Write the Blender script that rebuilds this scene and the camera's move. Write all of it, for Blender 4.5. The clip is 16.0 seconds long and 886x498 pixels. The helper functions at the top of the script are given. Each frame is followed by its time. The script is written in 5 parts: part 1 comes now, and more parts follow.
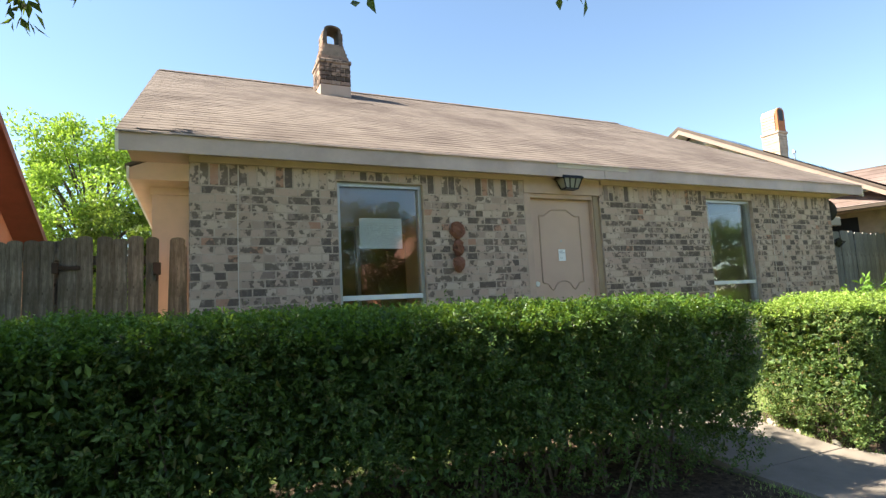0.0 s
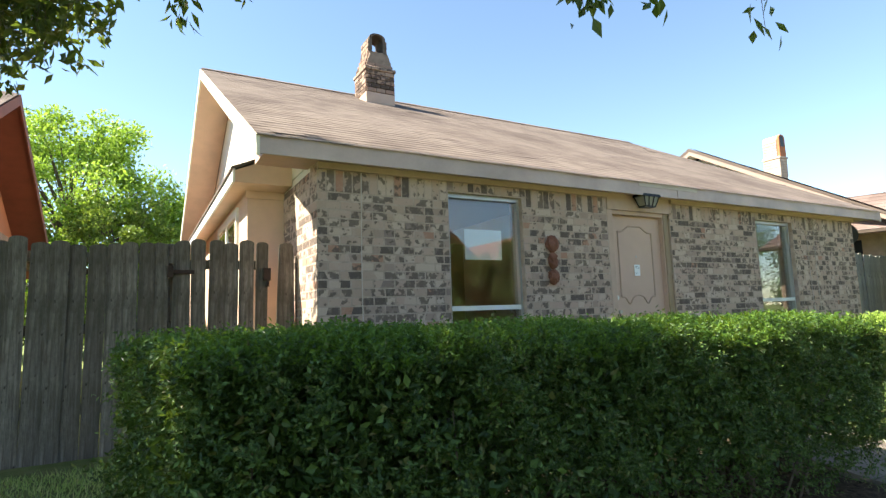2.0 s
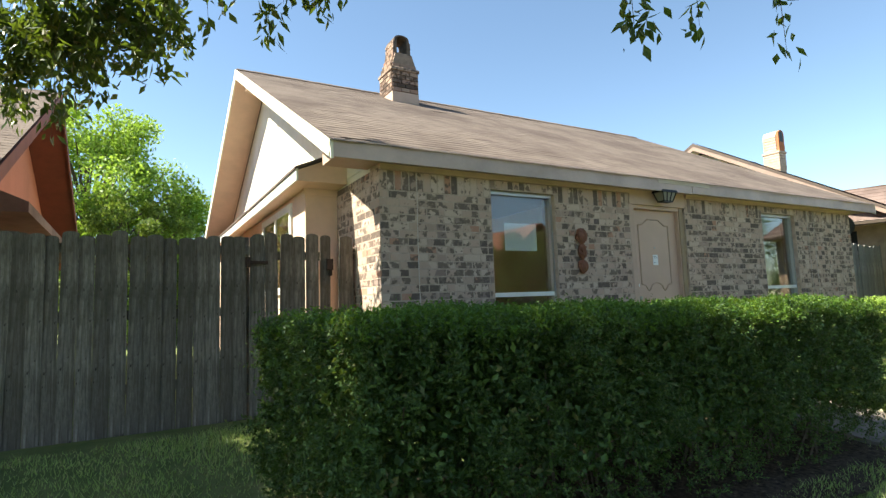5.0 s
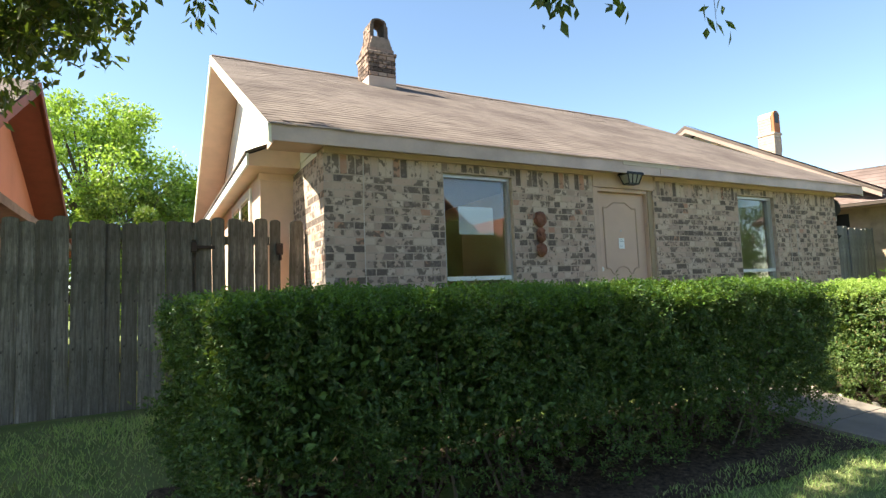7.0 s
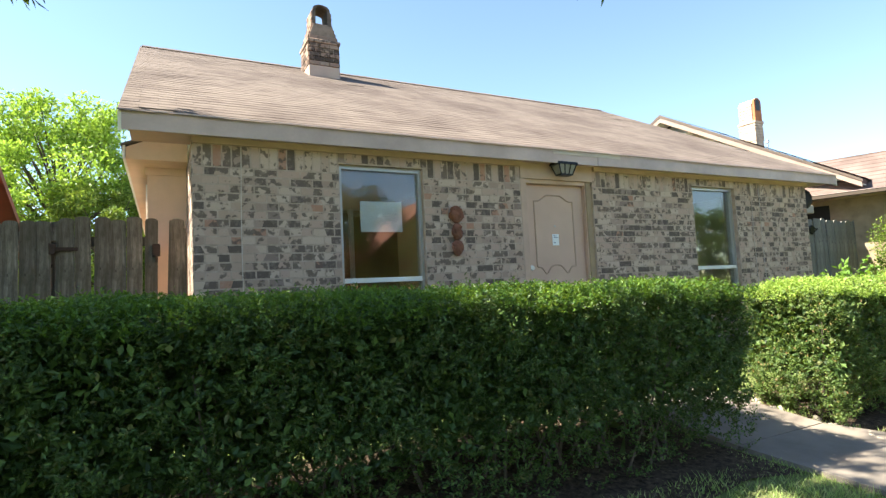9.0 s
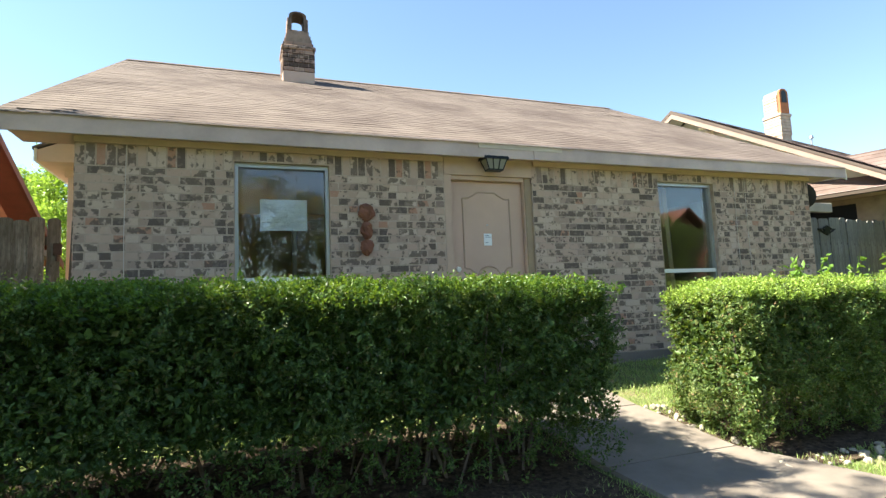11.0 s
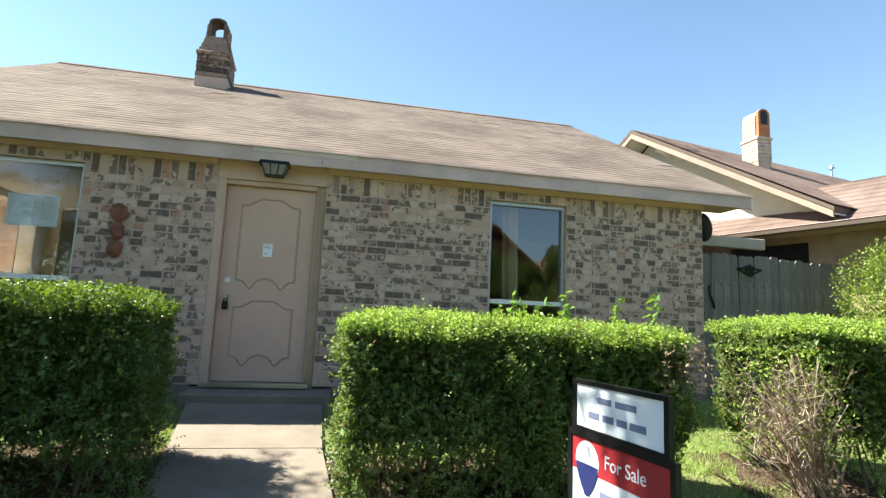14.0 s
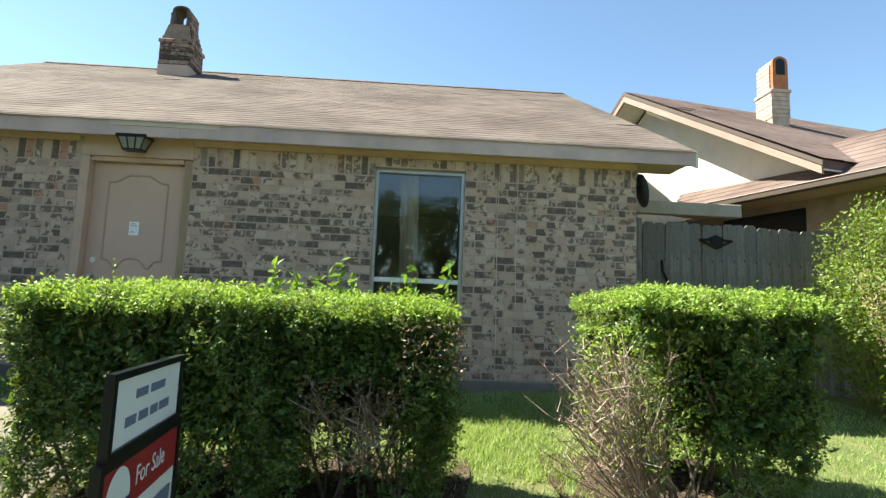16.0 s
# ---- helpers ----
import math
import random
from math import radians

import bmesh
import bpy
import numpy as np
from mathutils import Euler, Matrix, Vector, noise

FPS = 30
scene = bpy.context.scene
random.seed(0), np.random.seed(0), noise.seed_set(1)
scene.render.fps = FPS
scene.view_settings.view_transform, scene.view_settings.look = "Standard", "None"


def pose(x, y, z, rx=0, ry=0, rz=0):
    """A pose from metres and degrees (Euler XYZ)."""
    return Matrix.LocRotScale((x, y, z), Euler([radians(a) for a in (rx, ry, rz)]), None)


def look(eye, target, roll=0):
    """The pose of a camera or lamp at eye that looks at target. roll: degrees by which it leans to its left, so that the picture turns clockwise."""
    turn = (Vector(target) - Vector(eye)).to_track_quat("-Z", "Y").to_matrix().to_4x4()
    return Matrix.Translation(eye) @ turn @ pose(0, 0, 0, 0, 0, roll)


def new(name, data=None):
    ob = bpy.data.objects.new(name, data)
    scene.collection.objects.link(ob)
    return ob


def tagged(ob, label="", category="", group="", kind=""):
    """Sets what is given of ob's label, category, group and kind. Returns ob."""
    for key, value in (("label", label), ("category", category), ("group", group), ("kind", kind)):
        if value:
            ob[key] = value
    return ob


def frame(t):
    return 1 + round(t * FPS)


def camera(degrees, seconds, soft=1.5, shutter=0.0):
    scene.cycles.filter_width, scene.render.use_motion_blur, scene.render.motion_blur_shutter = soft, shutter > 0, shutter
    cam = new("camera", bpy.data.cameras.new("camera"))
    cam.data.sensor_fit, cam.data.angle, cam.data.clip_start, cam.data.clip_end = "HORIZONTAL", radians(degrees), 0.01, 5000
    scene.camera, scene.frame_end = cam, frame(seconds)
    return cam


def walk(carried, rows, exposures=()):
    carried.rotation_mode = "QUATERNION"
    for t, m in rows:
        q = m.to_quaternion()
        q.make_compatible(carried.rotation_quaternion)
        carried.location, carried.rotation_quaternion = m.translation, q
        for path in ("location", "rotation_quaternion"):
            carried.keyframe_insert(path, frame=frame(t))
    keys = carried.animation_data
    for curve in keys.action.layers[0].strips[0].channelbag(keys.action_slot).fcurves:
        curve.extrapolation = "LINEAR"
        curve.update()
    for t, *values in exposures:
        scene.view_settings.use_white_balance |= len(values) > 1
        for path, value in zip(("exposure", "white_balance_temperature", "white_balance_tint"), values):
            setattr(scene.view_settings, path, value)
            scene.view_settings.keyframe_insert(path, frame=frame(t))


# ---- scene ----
cam = camera(78.3, 16.0, soft=1.4)
PATH = [
    (0, (0.053, -5.289, 0.986), (0.88, -3.48, 1.196), -3.0),
    (0.5, (-0.343, -5.146, 1.029), (0.535, -3.361, 1.228), -2.7),
    (1, (-0.736, -4.954, 1.017), (0.195, -3.197, 1.233), -2.6),
    (1.5, (-1.026, -4.906, 1.003), (-0.09, -3.154, 1.235), -2.1),
    (2, (-1.348, -4.686, 1.072), (-0.381, -2.951, 1.307), -1.9),
    (2.5, (-1.677, -4.716, 1.077), (-0.725, -2.975, 1.325), -1.8),
    (3, (-1.873, -4.606, 1.071), (-0.923, -2.865, 1.324), -2.1),
    (3.5, (-2.093, -4.556, 1.069), (-1.11, -2.831, 1.307), -2.0),
    (4, (-2.21, -4.614, 1.074), (-1.2, -2.902, 1.295), -2.3),
    (6.5, (-1.7, -5.254, 0.969), (-0.757, -3.498, 1.139), -2.0),
    (7, (-1.498, -5.207, 0.982), (-0.553, -3.452, 1.137), -2.3),
    (7.5, (-1.178, -5.253, 0.989), (-0.26, -3.482, 1.132), -2.4),
    (8, (-0.86, -5.219, 0.998), (0.054, -3.445, 1.136), -2.6),
    (8.5, (-0.572, -5.196, 1.018), (0.357, -3.431, 1.151), -2.7),
    (9, (-0.23, -5.244, 0.988), (0.683, -3.471, 1.135), -2.8),
    (11.5, (1.914, -5.721, 0.806), (2.493, -3.821, 1.036), -1.1),
    (12, (2.452, -5.802, 0.817), (2.916, -3.875, 1.087), 0.9),
    (12.5, (3.039, -5.828, 0.866), (3.466, -3.892, 1.124), 2.4),
    (13, (3.713, -5.917, 0.884), (4.138, -3.978, 1.136), 2.9),
    (13.5, (4.313, -5.978, 0.846), (4.727, -4.039, 1.107), 2.8),
    (14, (4.755, -5.983, 0.843), (5.159, -4.042, 1.111), 2.5),
    (14.5, (5.387, -5.957, 0.839), (5.712, -4.004, 1.12), 2.8),
    (15, (5.906, -5.858, 0.839), (6.172, -3.898, 1.134), 2.7),
    (15.5, (6.478, -5.723, 0.856), (6.665, -3.752, 1.136), 2.5),
    (16, (7.01, -5.629, 0.807), (7.109, -3.645, 1.035), 2.3),
]
EXPOSURES = [(0, 2.05, 6900, 4), (1.5, 2.18, 6900, 4), (2.2, 2.15, 6900, 4), (2.8, 1.93, 6850, 3), (3.5, 1.78, 6850, 1), (4.2, 1.8, 6900, 1), (6.5, 1.88, 6850, 3), (8, 2.35, 6950, 5), (9, 2.26, 6850, 4), (12, 2.12, 6800, 2), (14, 1.98, 6750, 1), (15, 1.8, 6750, -1), (16, 1.83, 6700, -1)]
walk(cam, [(t, look(eye, target, roll)) for t, eye, target, roll in PATH], EXPOSURES)

# ---- world, sun ----
SUN_WAY = Vector((-0.78, 0.27, 1.0)).normalized()      # towards the sun
world = bpy.data.worlds.new("world")
scene.world = world
world.use_nodes = True
wn = world.node_tree.nodes
sky = wn.new("ShaderNodeTexSky")
sky.sky_type = "NISHITA"
sky.sun_disc = False
sky.sun_elevation = math.asin(SUN_WAY.z)
sky.sun_rotation = math.atan2(SUN_WAY.x, SUN_WAY.y)
sky.air_density, sky.dust_density, sky.ozone_density = 0.85, 0.05, 1.2
wn["Background"].inputs["Strength"].default_value = 0.082
world.node_tree.links.new(sky.outputs["Color"], wn["Background"].inputs["Color"])
sun = new("sun", bpy.data.lights.new("sun", "SUN"))
sun.data.energy, sun.data.angle, sun.data.color = 5.0, radians(0.53), (1.0, 0.94, 0.84)
sun.matrix_world = look(SUN_WAY * 40, (0, 0, 0))


# ---- materials ----
class Mat:
    """A small builder round a node material."""

    def __init__(self, name, rough=0.8, metal=0.0, spec=0.3):
        self.m = bpy.data.materials.new(name)
        self.m.use_nodes = True
        self.t = self.m.node_tree
        self.n = self.t.nodes
        self.b = self.n["Principled BSDF"]
        self.b.inputs["Roughness"].default_value = rough
        self.b.inputs["Metallic"].default_value = metal
        self.b.inputs["Specular IOR Level"].default_value = spec
        self.co = self.n.new("ShaderNodeTexCoord").outputs["Object"]

    def link(self, a, b):
        self.t.links.new(a, b)

    def noise(self, scale, detail=4, rough=0.6, stretch=None):
        x = self.n.new("ShaderNodeTexNoise")
        x.inputs["Scale"].default_value = scale
        x.inputs["Detail"].default_value = detail
        x.inputs["Roughness"].default_value = rough
        if stretch:
            p = self.n.new("ShaderNodeMapping")
            p.inputs["Scale"].default_value = stretch
            self.link(self.co, p.inputs["Vector"])
            self.link(p.outputs["Vector"], x.inputs["Vector"])
        else:
            self.link(self.co, x.inputs["Vector"])
        return x.outputs["Fac"]

    def ramp(self, fac, stops, mode="LINEAR"):
        r = self.n.new("ShaderNodeValToRGB")
        r.color_ramp.interpolation = mode
        while len(r.color_ramp.elements) < len(stops):
            r.color_ramp.elements.new(0.5)
        for e, (p, c) in zip(r.color_ramp.elements, stops):
            e.position = p
            e.color = (*c, 1) if len(c) == 3 else c
        self.link(fac, r.inputs["Fac"])
        return r.outputs["Color"]

    def mix(self, fac, a, b, mode="MIX"):
        x = self.n.new("ShaderNodeMix")
        x.data_type, x.blend_type = "RGBA", mode
        for v, s in ((fac, x.inputs[0]), (a, x.inputs[6]), (b, x.inputs[7])):
            if isinstance(v, (int, float)):
                s.default_value = v
            elif isinstance(v, tuple):
                s.default_value = (*v, 1)
            else:
                self.link(v, s)
        return x.outputs[2]

    def random(self, island):
        if island:
            return self.n.new("ShaderNodeNewGeometry").outputs["Random Per Island"]
        return self.n.new("ShaderNodeObjectInfo").outputs["Random"]

    def times(self, v, f):
        x = self.n.new("ShaderNodeMath")
        x.operation = "MULTIPLY"
        self.link(v, x.inputs[0])
        x.inputs[1].default_value = f
        return x.outputs[0]

    def colour(self, c):
        if isinstance(c, tuple):
            self.b.inputs["Base Color"].default_value = (*c, 1)
        else:
            self.link(c, self.b.inputs["Base Color"])
        return self

    def bump(self, h, strength=0.3, distance=0.01):
        x = self.n.new("ShaderNodeBump")
        x.inputs["Strength"].default_value = strength
        x.inputs["Distance"].default_value = distance
        self.link(h, x.inputs["Height"])
        self.link(x.outputs["Normal"], self.b.inputs["Normal"])
        return self


def paint(name, base, rough=0.6, dirt=0.25, scale=3.0, grain=40.0, bump=0.1):
    """Weathered paint: broad stains and fine grain."""
    m = Mat(name, rough)
    dark = tuple(v * (1 - dirt) for v in base)
    lite = tuple(min(1, v * (1 + dirt * 0.35)) for v in base)
    big = m.ramp(m.noise(scale, 5), [(0.3, dark), (0.62, lite)])
    c = m.mix(m.times(m.noise(grain, 3), 0.35), big, dark)
    return m.colour(c).bump(m.noise(grain * 2, 3), bump, 0.004).m


def brick_mat(name, island, shade_tone=1.0):
    m = Mat(name, 0.9, spec=0.15)
    mixr = m.n.new("ShaderNodeMath")
    mixr.operation = "MULTIPLY_ADD"
    m.link(m.random(False), mixr.inputs[0])
    mixr.inputs[1].default_value = 13.7
    m.link(m.random(True), mixr.inputs[2])
    frac = m.n.new("ShaderNodeMath")
    frac.operation = "FRACT"
    m.link(mixr.outputs[0], frac.inputs[0])
    r = frac.outputs[0]
    m.co = m.n.new("ShaderNodeNewGeometry").outputs["Position"]
    r2 = m.n.new("ShaderNodeMath")
    r2.operation = "FRACT"
    m.link(m.times(r, 37.7), r2.inputs[0])
    base = m.ramp(r, [(0.0, (0.53, 0.375, 0.30)), (0.15, (0.58, 0.43, 0.35)), (0.30, (0.49, 0.345, 0.275)), (0.45, (0.60, 0.455, 0.375)),
                      (0.57, (0.53, 0.365, 0.295)), (0.72, (0.42, 0.295, 0.245)), (0.79, (0.28, 0.20, 0.175)), (0.84, (0.115, 0.085, 0.075)), (0.965, (0.46, 0.24, 0.17))], "CONSTANT")
    edge = m.n.new("ShaderNodeMath")
    edge.operation = "MULTIPLY_ADD"
    m.link(r2.outputs[0], edge.inputs[0])
    edge.inputs[1].default_value = 0.26
    m.link(m.noise(13.0, 2.0, 0.55), edge.inputs[2])
    blot = m.ramp(edge.outputs[0], [(0.65, (0, 0, 0)), (0.71, (1, 1, 1))])
    c = m.mix(m.times(blot, 0.85), base, (0.105, 0.077, 0.067))
    pale = m.ramp(m.noise(14.0, 4, 0.65), [(0.52, (0, 0, 0)), (0.72, (1, 1, 1))])
    c = m.mix(m.times(pale, 0.4), c, (0.56, 0.44, 0.38))
    c = m.mix(m.times(m.noise(90, 3), 0.35), c, (0.26, 0.21, 0.17))
    # darkens the whole brick to the tone it has in shade
    c = m.mix(1.0, c, (shade_tone, shade_tone * 0.93, shade_tone * 0.88), "MULTIPLY") if shade_tone < 1 else c
    return m.colour(c).bump(m.noise(60, 4), 0.5, 0.006).m


BRICK, BRICK_BULK = brick_mat("brick_face", False), brick_mat("brick_face_far", True)
# copy of the wall brick, darkened for the shade on the chimney front
BRICK_CHIMNEY = brick_mat("shaded_chimney_brick", False, 0.62)
m = Mat("mortar", 0.95, spec=0.1)
MORTAR = m.colour(m.ramp(m.noise(12, 5), [(0.3, (0.34, 0.25, 0.205)), (0.5, (0.44, 0.335, 0.275)), (0.7, (0.53, 0.41, 0.34))])).bump(m.noise(70, 4), 0.6, 0.01).m
TAN = paint("tan_paint", (0.54, 0.38, 0.30), 0.55, 0.14)
TRIM = paint("fascia_paint", (0.57, 0.43, 0.40), 0.5, 0.25, 2.0)
DOORP = paint("door_paint", (0.565, 0.39, 0.31), 0.45, 0.08, 2.0, 60, 0.04)
GROOVE = paint("door_groove", (0.45, 0.315, 0.24), 0.6, 0.1)
JAMB = paint("jamb_paint", (0.36, 0.26, 0.17), 0.55, 0.2)
CREAM = paint("gable_paint", (0.80, 0.74, 0.62), 0.7, 0.1)
PEACH = paint("soffit_paint", (0.72, 0.52, 0.40), 0.6, 0.12)
RUST = paint("red_stucco", (0.42, 0.17, 0.105), 0.85, 0.15, 1.2, 30, 0.3)
RUSTD = paint("red_trim", (0.16, 0.05, 0.03), 0.7, 0.2)
ALU = Mat("window_aluminium", 0.35, 0.6, 0.5).colour((0.46, 0.46, 0.45)).m
WHITE = paint("white_paint", (0.78, 0.77, 0.74), 0.5, 0.1)
PAPER = paint("paper", (0.80, 0.81, 0.83), 0.7, 0.04, 6)
BLACK = Mat("black_metal", 0.4, 0.5, 0.4).colour((0.015, 0.015, 0.016)).m
STEEL = Mat("worn_steel", 0.35, 0.9).colour((0.45, 0.44, 0.42)).m
RUSTY = paint("rusty_iron", (0.13, 0.055, 0.03), 0.85, 0.4, 15)
TERRA = paint("terracotta", (0.22, 0.09, 0.058), 0.8, 0.4, 14, 80, 0.4)
INK = Mat("ink", 0.7).colour((0.13, 0.15, 0.24)).m
FAINT = Mat("faint_print", 0.7).colour((0.48, 0.50, 0.55)).m
FROST = Mat("lantern_glass", 0.35).colour((0.24, 0.225, 0.19)).m


def shingle_mat(name, a, b, stain):
    m = Mat(name, 0.95, spec=0.1)
    c = m.ramp(m.random(True), [(0.0, a), (1.0, b)])
    s = m.ramp(m.noise(0.8, 5, 0.6), [(0.40, (0, 0, 0)), (0.68, (1, 1, 1))])
    c = m.mix(m.times(s, 0.85), c, stain)
    c = m.mix(m.times(m.ramp(m.noise(3.2, 4, 0.6), [(0.45, (0, 0, 0)), (0.7, (1, 1, 1))]), 0.35), c, stain)
    c = m.mix(m.times(m.noise(130, 2), 0.5), c, tuple(v * 0.6 for v in stain))
    return m.colour(c).bump(m.noise(160, 2), 0.4, 0.004).m


SHINGLE = shingle_mat("asphalt_shingle", (0.205, 0.164, 0.144), (0.222, 0.18, 0.16), (0.105, 0.08, 0.072))
SHINGLE_R = shingle_mat("brown_shingle", (0.215, 0.155, 0.14), (0.245, 0.18, 0.162), (0.105, 0.074, 0.066))
m = Mat("concrete", 0.9, spec=0.2)
c = m.ramp(m.noise(1.6, 6, 0.65), [(0.3, (0.155, 0.125, 0.105)), (0.7, (0.28, 0.235, 0.20))])
c = m.mix(m.times(m.noise(45, 4), 0.5), c, (0.20, 0.175, 0.15))
CONCRETE = m.colour(c).bump(m.noise(80, 5), 0.5, 0.006).m
m = Mat("lawn_soil", 0.95, spec=0.1)
c = m.ramp(m.noise(2.2, 6, 0.7), [(0.35, (0.115, 0.155, 0.055)), (0.55, (0.18, 0.205, 0.08)), (0.75, (0.27, 0.225, 0.13))])
c = m.mix(m.times(m.noise(60, 4), 0.35), c, (0.08, 0.10, 0.03))
LAWN = m.colour(c).bump(m.noise(90, 4), 0.8, 0.02).m
m = Mat("mulch", 0.95, spec=0.1)
c = m.ramp(m.noise(25, 6, 0.7), [(0.35, (0.035, 0.025, 0.018)), (0.6, (0.12, 0.085, 0.06)), (0.75, (0.26, 0.20, 0.14))])
MULCH = m.colour(c).bump(m.noise(50, 5), 1.0, 0.03).m
m = Mat("asphalt", 0.9, spec=0.2)
ASPHALT = m.colour(m.ramp(m.noise(30, 5), [(0.3, (0.035, 0.035, 0.035)), (0.7, (0.075, 0.073, 0.07))])).bump(m.noise(120, 3), 0.5, 0.01).m


def wood_mat(name, a, b, moss, mossy):
    m = Mat(name, 0.9, spec=0.1)
    g = m.noise(16, 6, 0.75, (3.5, 3.5, 0.16))
    c = m.ramp(g, [(0.34, a), (0.62, b)])
    wide = m.noise(8.0, 5, 0.7, (2.6, 2.6, 0.13))
    c = m.mix(m.times(m.ramp(wide, [(0.42, (0, 0, 0)), (0.62, (1, 1, 1))]), 0.6), c, tuple(v * 0.45 for v in a))
    c = m.mix(m.times(m.ramp(m.random(False), [(0, (0, 0, 0)), (1, (1, 1, 1))]), 0.6), c, tuple(v * 0.6 for v in a))
    s = m.ramp(m.noise(2.6, 5, 0.7, (2, 2, 0.7)), [(0.45, (0, 0, 0)), (0.60, (1, 1, 1))])
    c = m.mix(m.times(s, mossy), c, moss)
    c = m.mix(m.times(m.ramp(m.noise(5.5, 5, 0.75, (1, 1, 0.5)), [(0.5, (0, 0, 0)), (0.66, (1, 1, 1))]), 0.45), c, tuple(v * 0.35 for v in a))
    k = m.ramp(m.noise(30, 2, 0.5, (1, 1, 0.4)), [(0.68, (0, 0, 0)), (0.75, (1, 1, 1))])
    c = m.mix(m.times(k, 0.85), c, (0.025, 0.02, 0.017))
    return m.colour(c).bump(g, 0.6, 0.012).m


WOOD = wood_mat("weathered_cedar", (0.12, 0.098, 0.078), (0.35, 0.31, 0.27), (0.062, 0.060, 0.043), 0.6)
WOOD_R = wood_mat("grey_cedar", (0.25, 0.23, 0.215), (0.38, 0.355, 0.33), (0.17, 0.155, 0.14), 0.4)
m = Mat("bark", 0.95, spec=0.1)
BARK = m.colour(m.ramp(m.noise(20, 6, 0.7, (2, 2, 0.5)), [(0.3, (0.06, 0.045, 0.035)), (0.7, (0.19, 0.15, 0.12))])).bump(m.noise(30, 5), 0.8, 0.02).m
m = Mat("dry_twig", 0.9, spec=0.1)
TWIG = m.colour(m.ramp(m.random(True), [(0, (0.17, 0.115, 0.085)), (0.5, (0.30, 0.22, 0.175)), (1, (0.56, 0.45, 0.39))])).m


def leaf_mat(name, stops, trans=0.3, rough=0.42):
    m = Mat(name, rough, spec=0.28)
    c = m.ramp(m.random(True), stops)
    m.colour(c)
    out = m.n["Material Output"]
    tr = m.n.new("ShaderNodeBsdfTranslucent")
    hue = m.mix(0.5, c, (0.34, 0.46, 0.03))
    m.link(hue, tr.inputs["Color"])
    x = m.n.new("ShaderNodeMixShader")
    x.inputs["Fac"].default_value = trans
    m.link(m.b.outputs["BSDF"], x.inputs[1])
    m.link(tr.outputs["BSDF"], x.inputs[2])
    m.link(x.outputs["Shader"], out.inputs["Surface"])
    return m.m


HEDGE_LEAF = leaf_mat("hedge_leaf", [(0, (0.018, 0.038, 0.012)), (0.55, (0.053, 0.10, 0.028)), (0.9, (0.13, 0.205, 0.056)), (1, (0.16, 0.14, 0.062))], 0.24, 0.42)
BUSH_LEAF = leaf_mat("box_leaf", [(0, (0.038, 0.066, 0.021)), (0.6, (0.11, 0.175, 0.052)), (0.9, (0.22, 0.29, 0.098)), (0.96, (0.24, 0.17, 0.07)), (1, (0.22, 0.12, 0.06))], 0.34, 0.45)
NEW_LEAF = leaf_mat("young_leaf", [(0, (0.20, 0.31, 0.06)), (0.6, (0.31, 0.43, 0.09)), (1, (0.44, 0.52, 0.15))], 0.42, 0.42)
SHOOT_LEAF = leaf_mat("young_hedge_leaf", [(0, (0.045, 0.10, 0.017)), (0.7, (0.085, 0.165, 0.026)), (1, (0.17, 0.26, 0.04))], 0.35, 0.42)
DRY_LEAF = leaf_mat("dry_leaf", [(0, (0.10, 0.062, 0.042)), (1, (0.22, 0.145, 0.10))], 0.12)
VINE_LEAF = leaf_mat("sapling_leaf", [(0, (0.10, 0.20, 0.035)), (1, (0.20, 0.32, 0.06))], 0.4)
TREE_LEAF = leaf_mat("oak_leaf", [(0, (0.022, 0.042, 0.014)), (0.8, (0.05, 0.085, 0.022)), (1, (0.12, 0.10, 0.03))], 0.25)
FAR_LEAF = leaf_mat("far_tree_leaf", [(0, (0.07, 0.14, 0.025)), (0.25, (0.16, 0.27, 0.045)), (0.6, (0.25, 0.40, 0.07)), (1, (0.36, 0.48, 0.12))], 0.5)
GRASS = leaf_mat("grass_blade", [(0, (0.25, 0.36, 0.12)), (0.7, (0.42, 0.52, 0.19)), (1, (0.50, 0.45, 0.25))], 0.45, 0.6)

m = Mat("window_glass", 0.0)
glass = m.n.new("ShaderNodeBsdfGlossy")
glass.inputs["Roughness"].default_value = 0.005
clear = m.n.new("ShaderNodeBsdfTransparent")
clear.inputs["Color"].default_value = (0.86, 0.87, 0.86, 1)
lw = m.n.new("ShaderNodeLayerWeight")
lw.inputs["Blend"].default_value = 0.5
steep = m.n.new("ShaderNodeMath")
steep.operation = "POWER"
m.link(lw.outputs["Facing"], steep.inputs[0])
steep.inputs[1].default_value = 4.0
gloss = m.n.new("ShaderNodeMath")
gloss.operation = "MULTIPLY_ADD"
m.link(steep.outputs[0], gloss.inputs[0])
gloss.inputs[1].default_value = 0.9
gloss.inputs[2].default_value = 0.08
x = m.n.new("ShaderNodeMixShader")
m.link(gloss.outputs[0], x.inputs["Fac"])
m.link(clear.outputs["BSDF"], x.inputs[1])
m.link(glass.outputs["BSDF"], x.inputs[2])
m.link(x.outputs["Shader"], m.n["Material Output"].inputs["Surface"])
GLASS = m.m


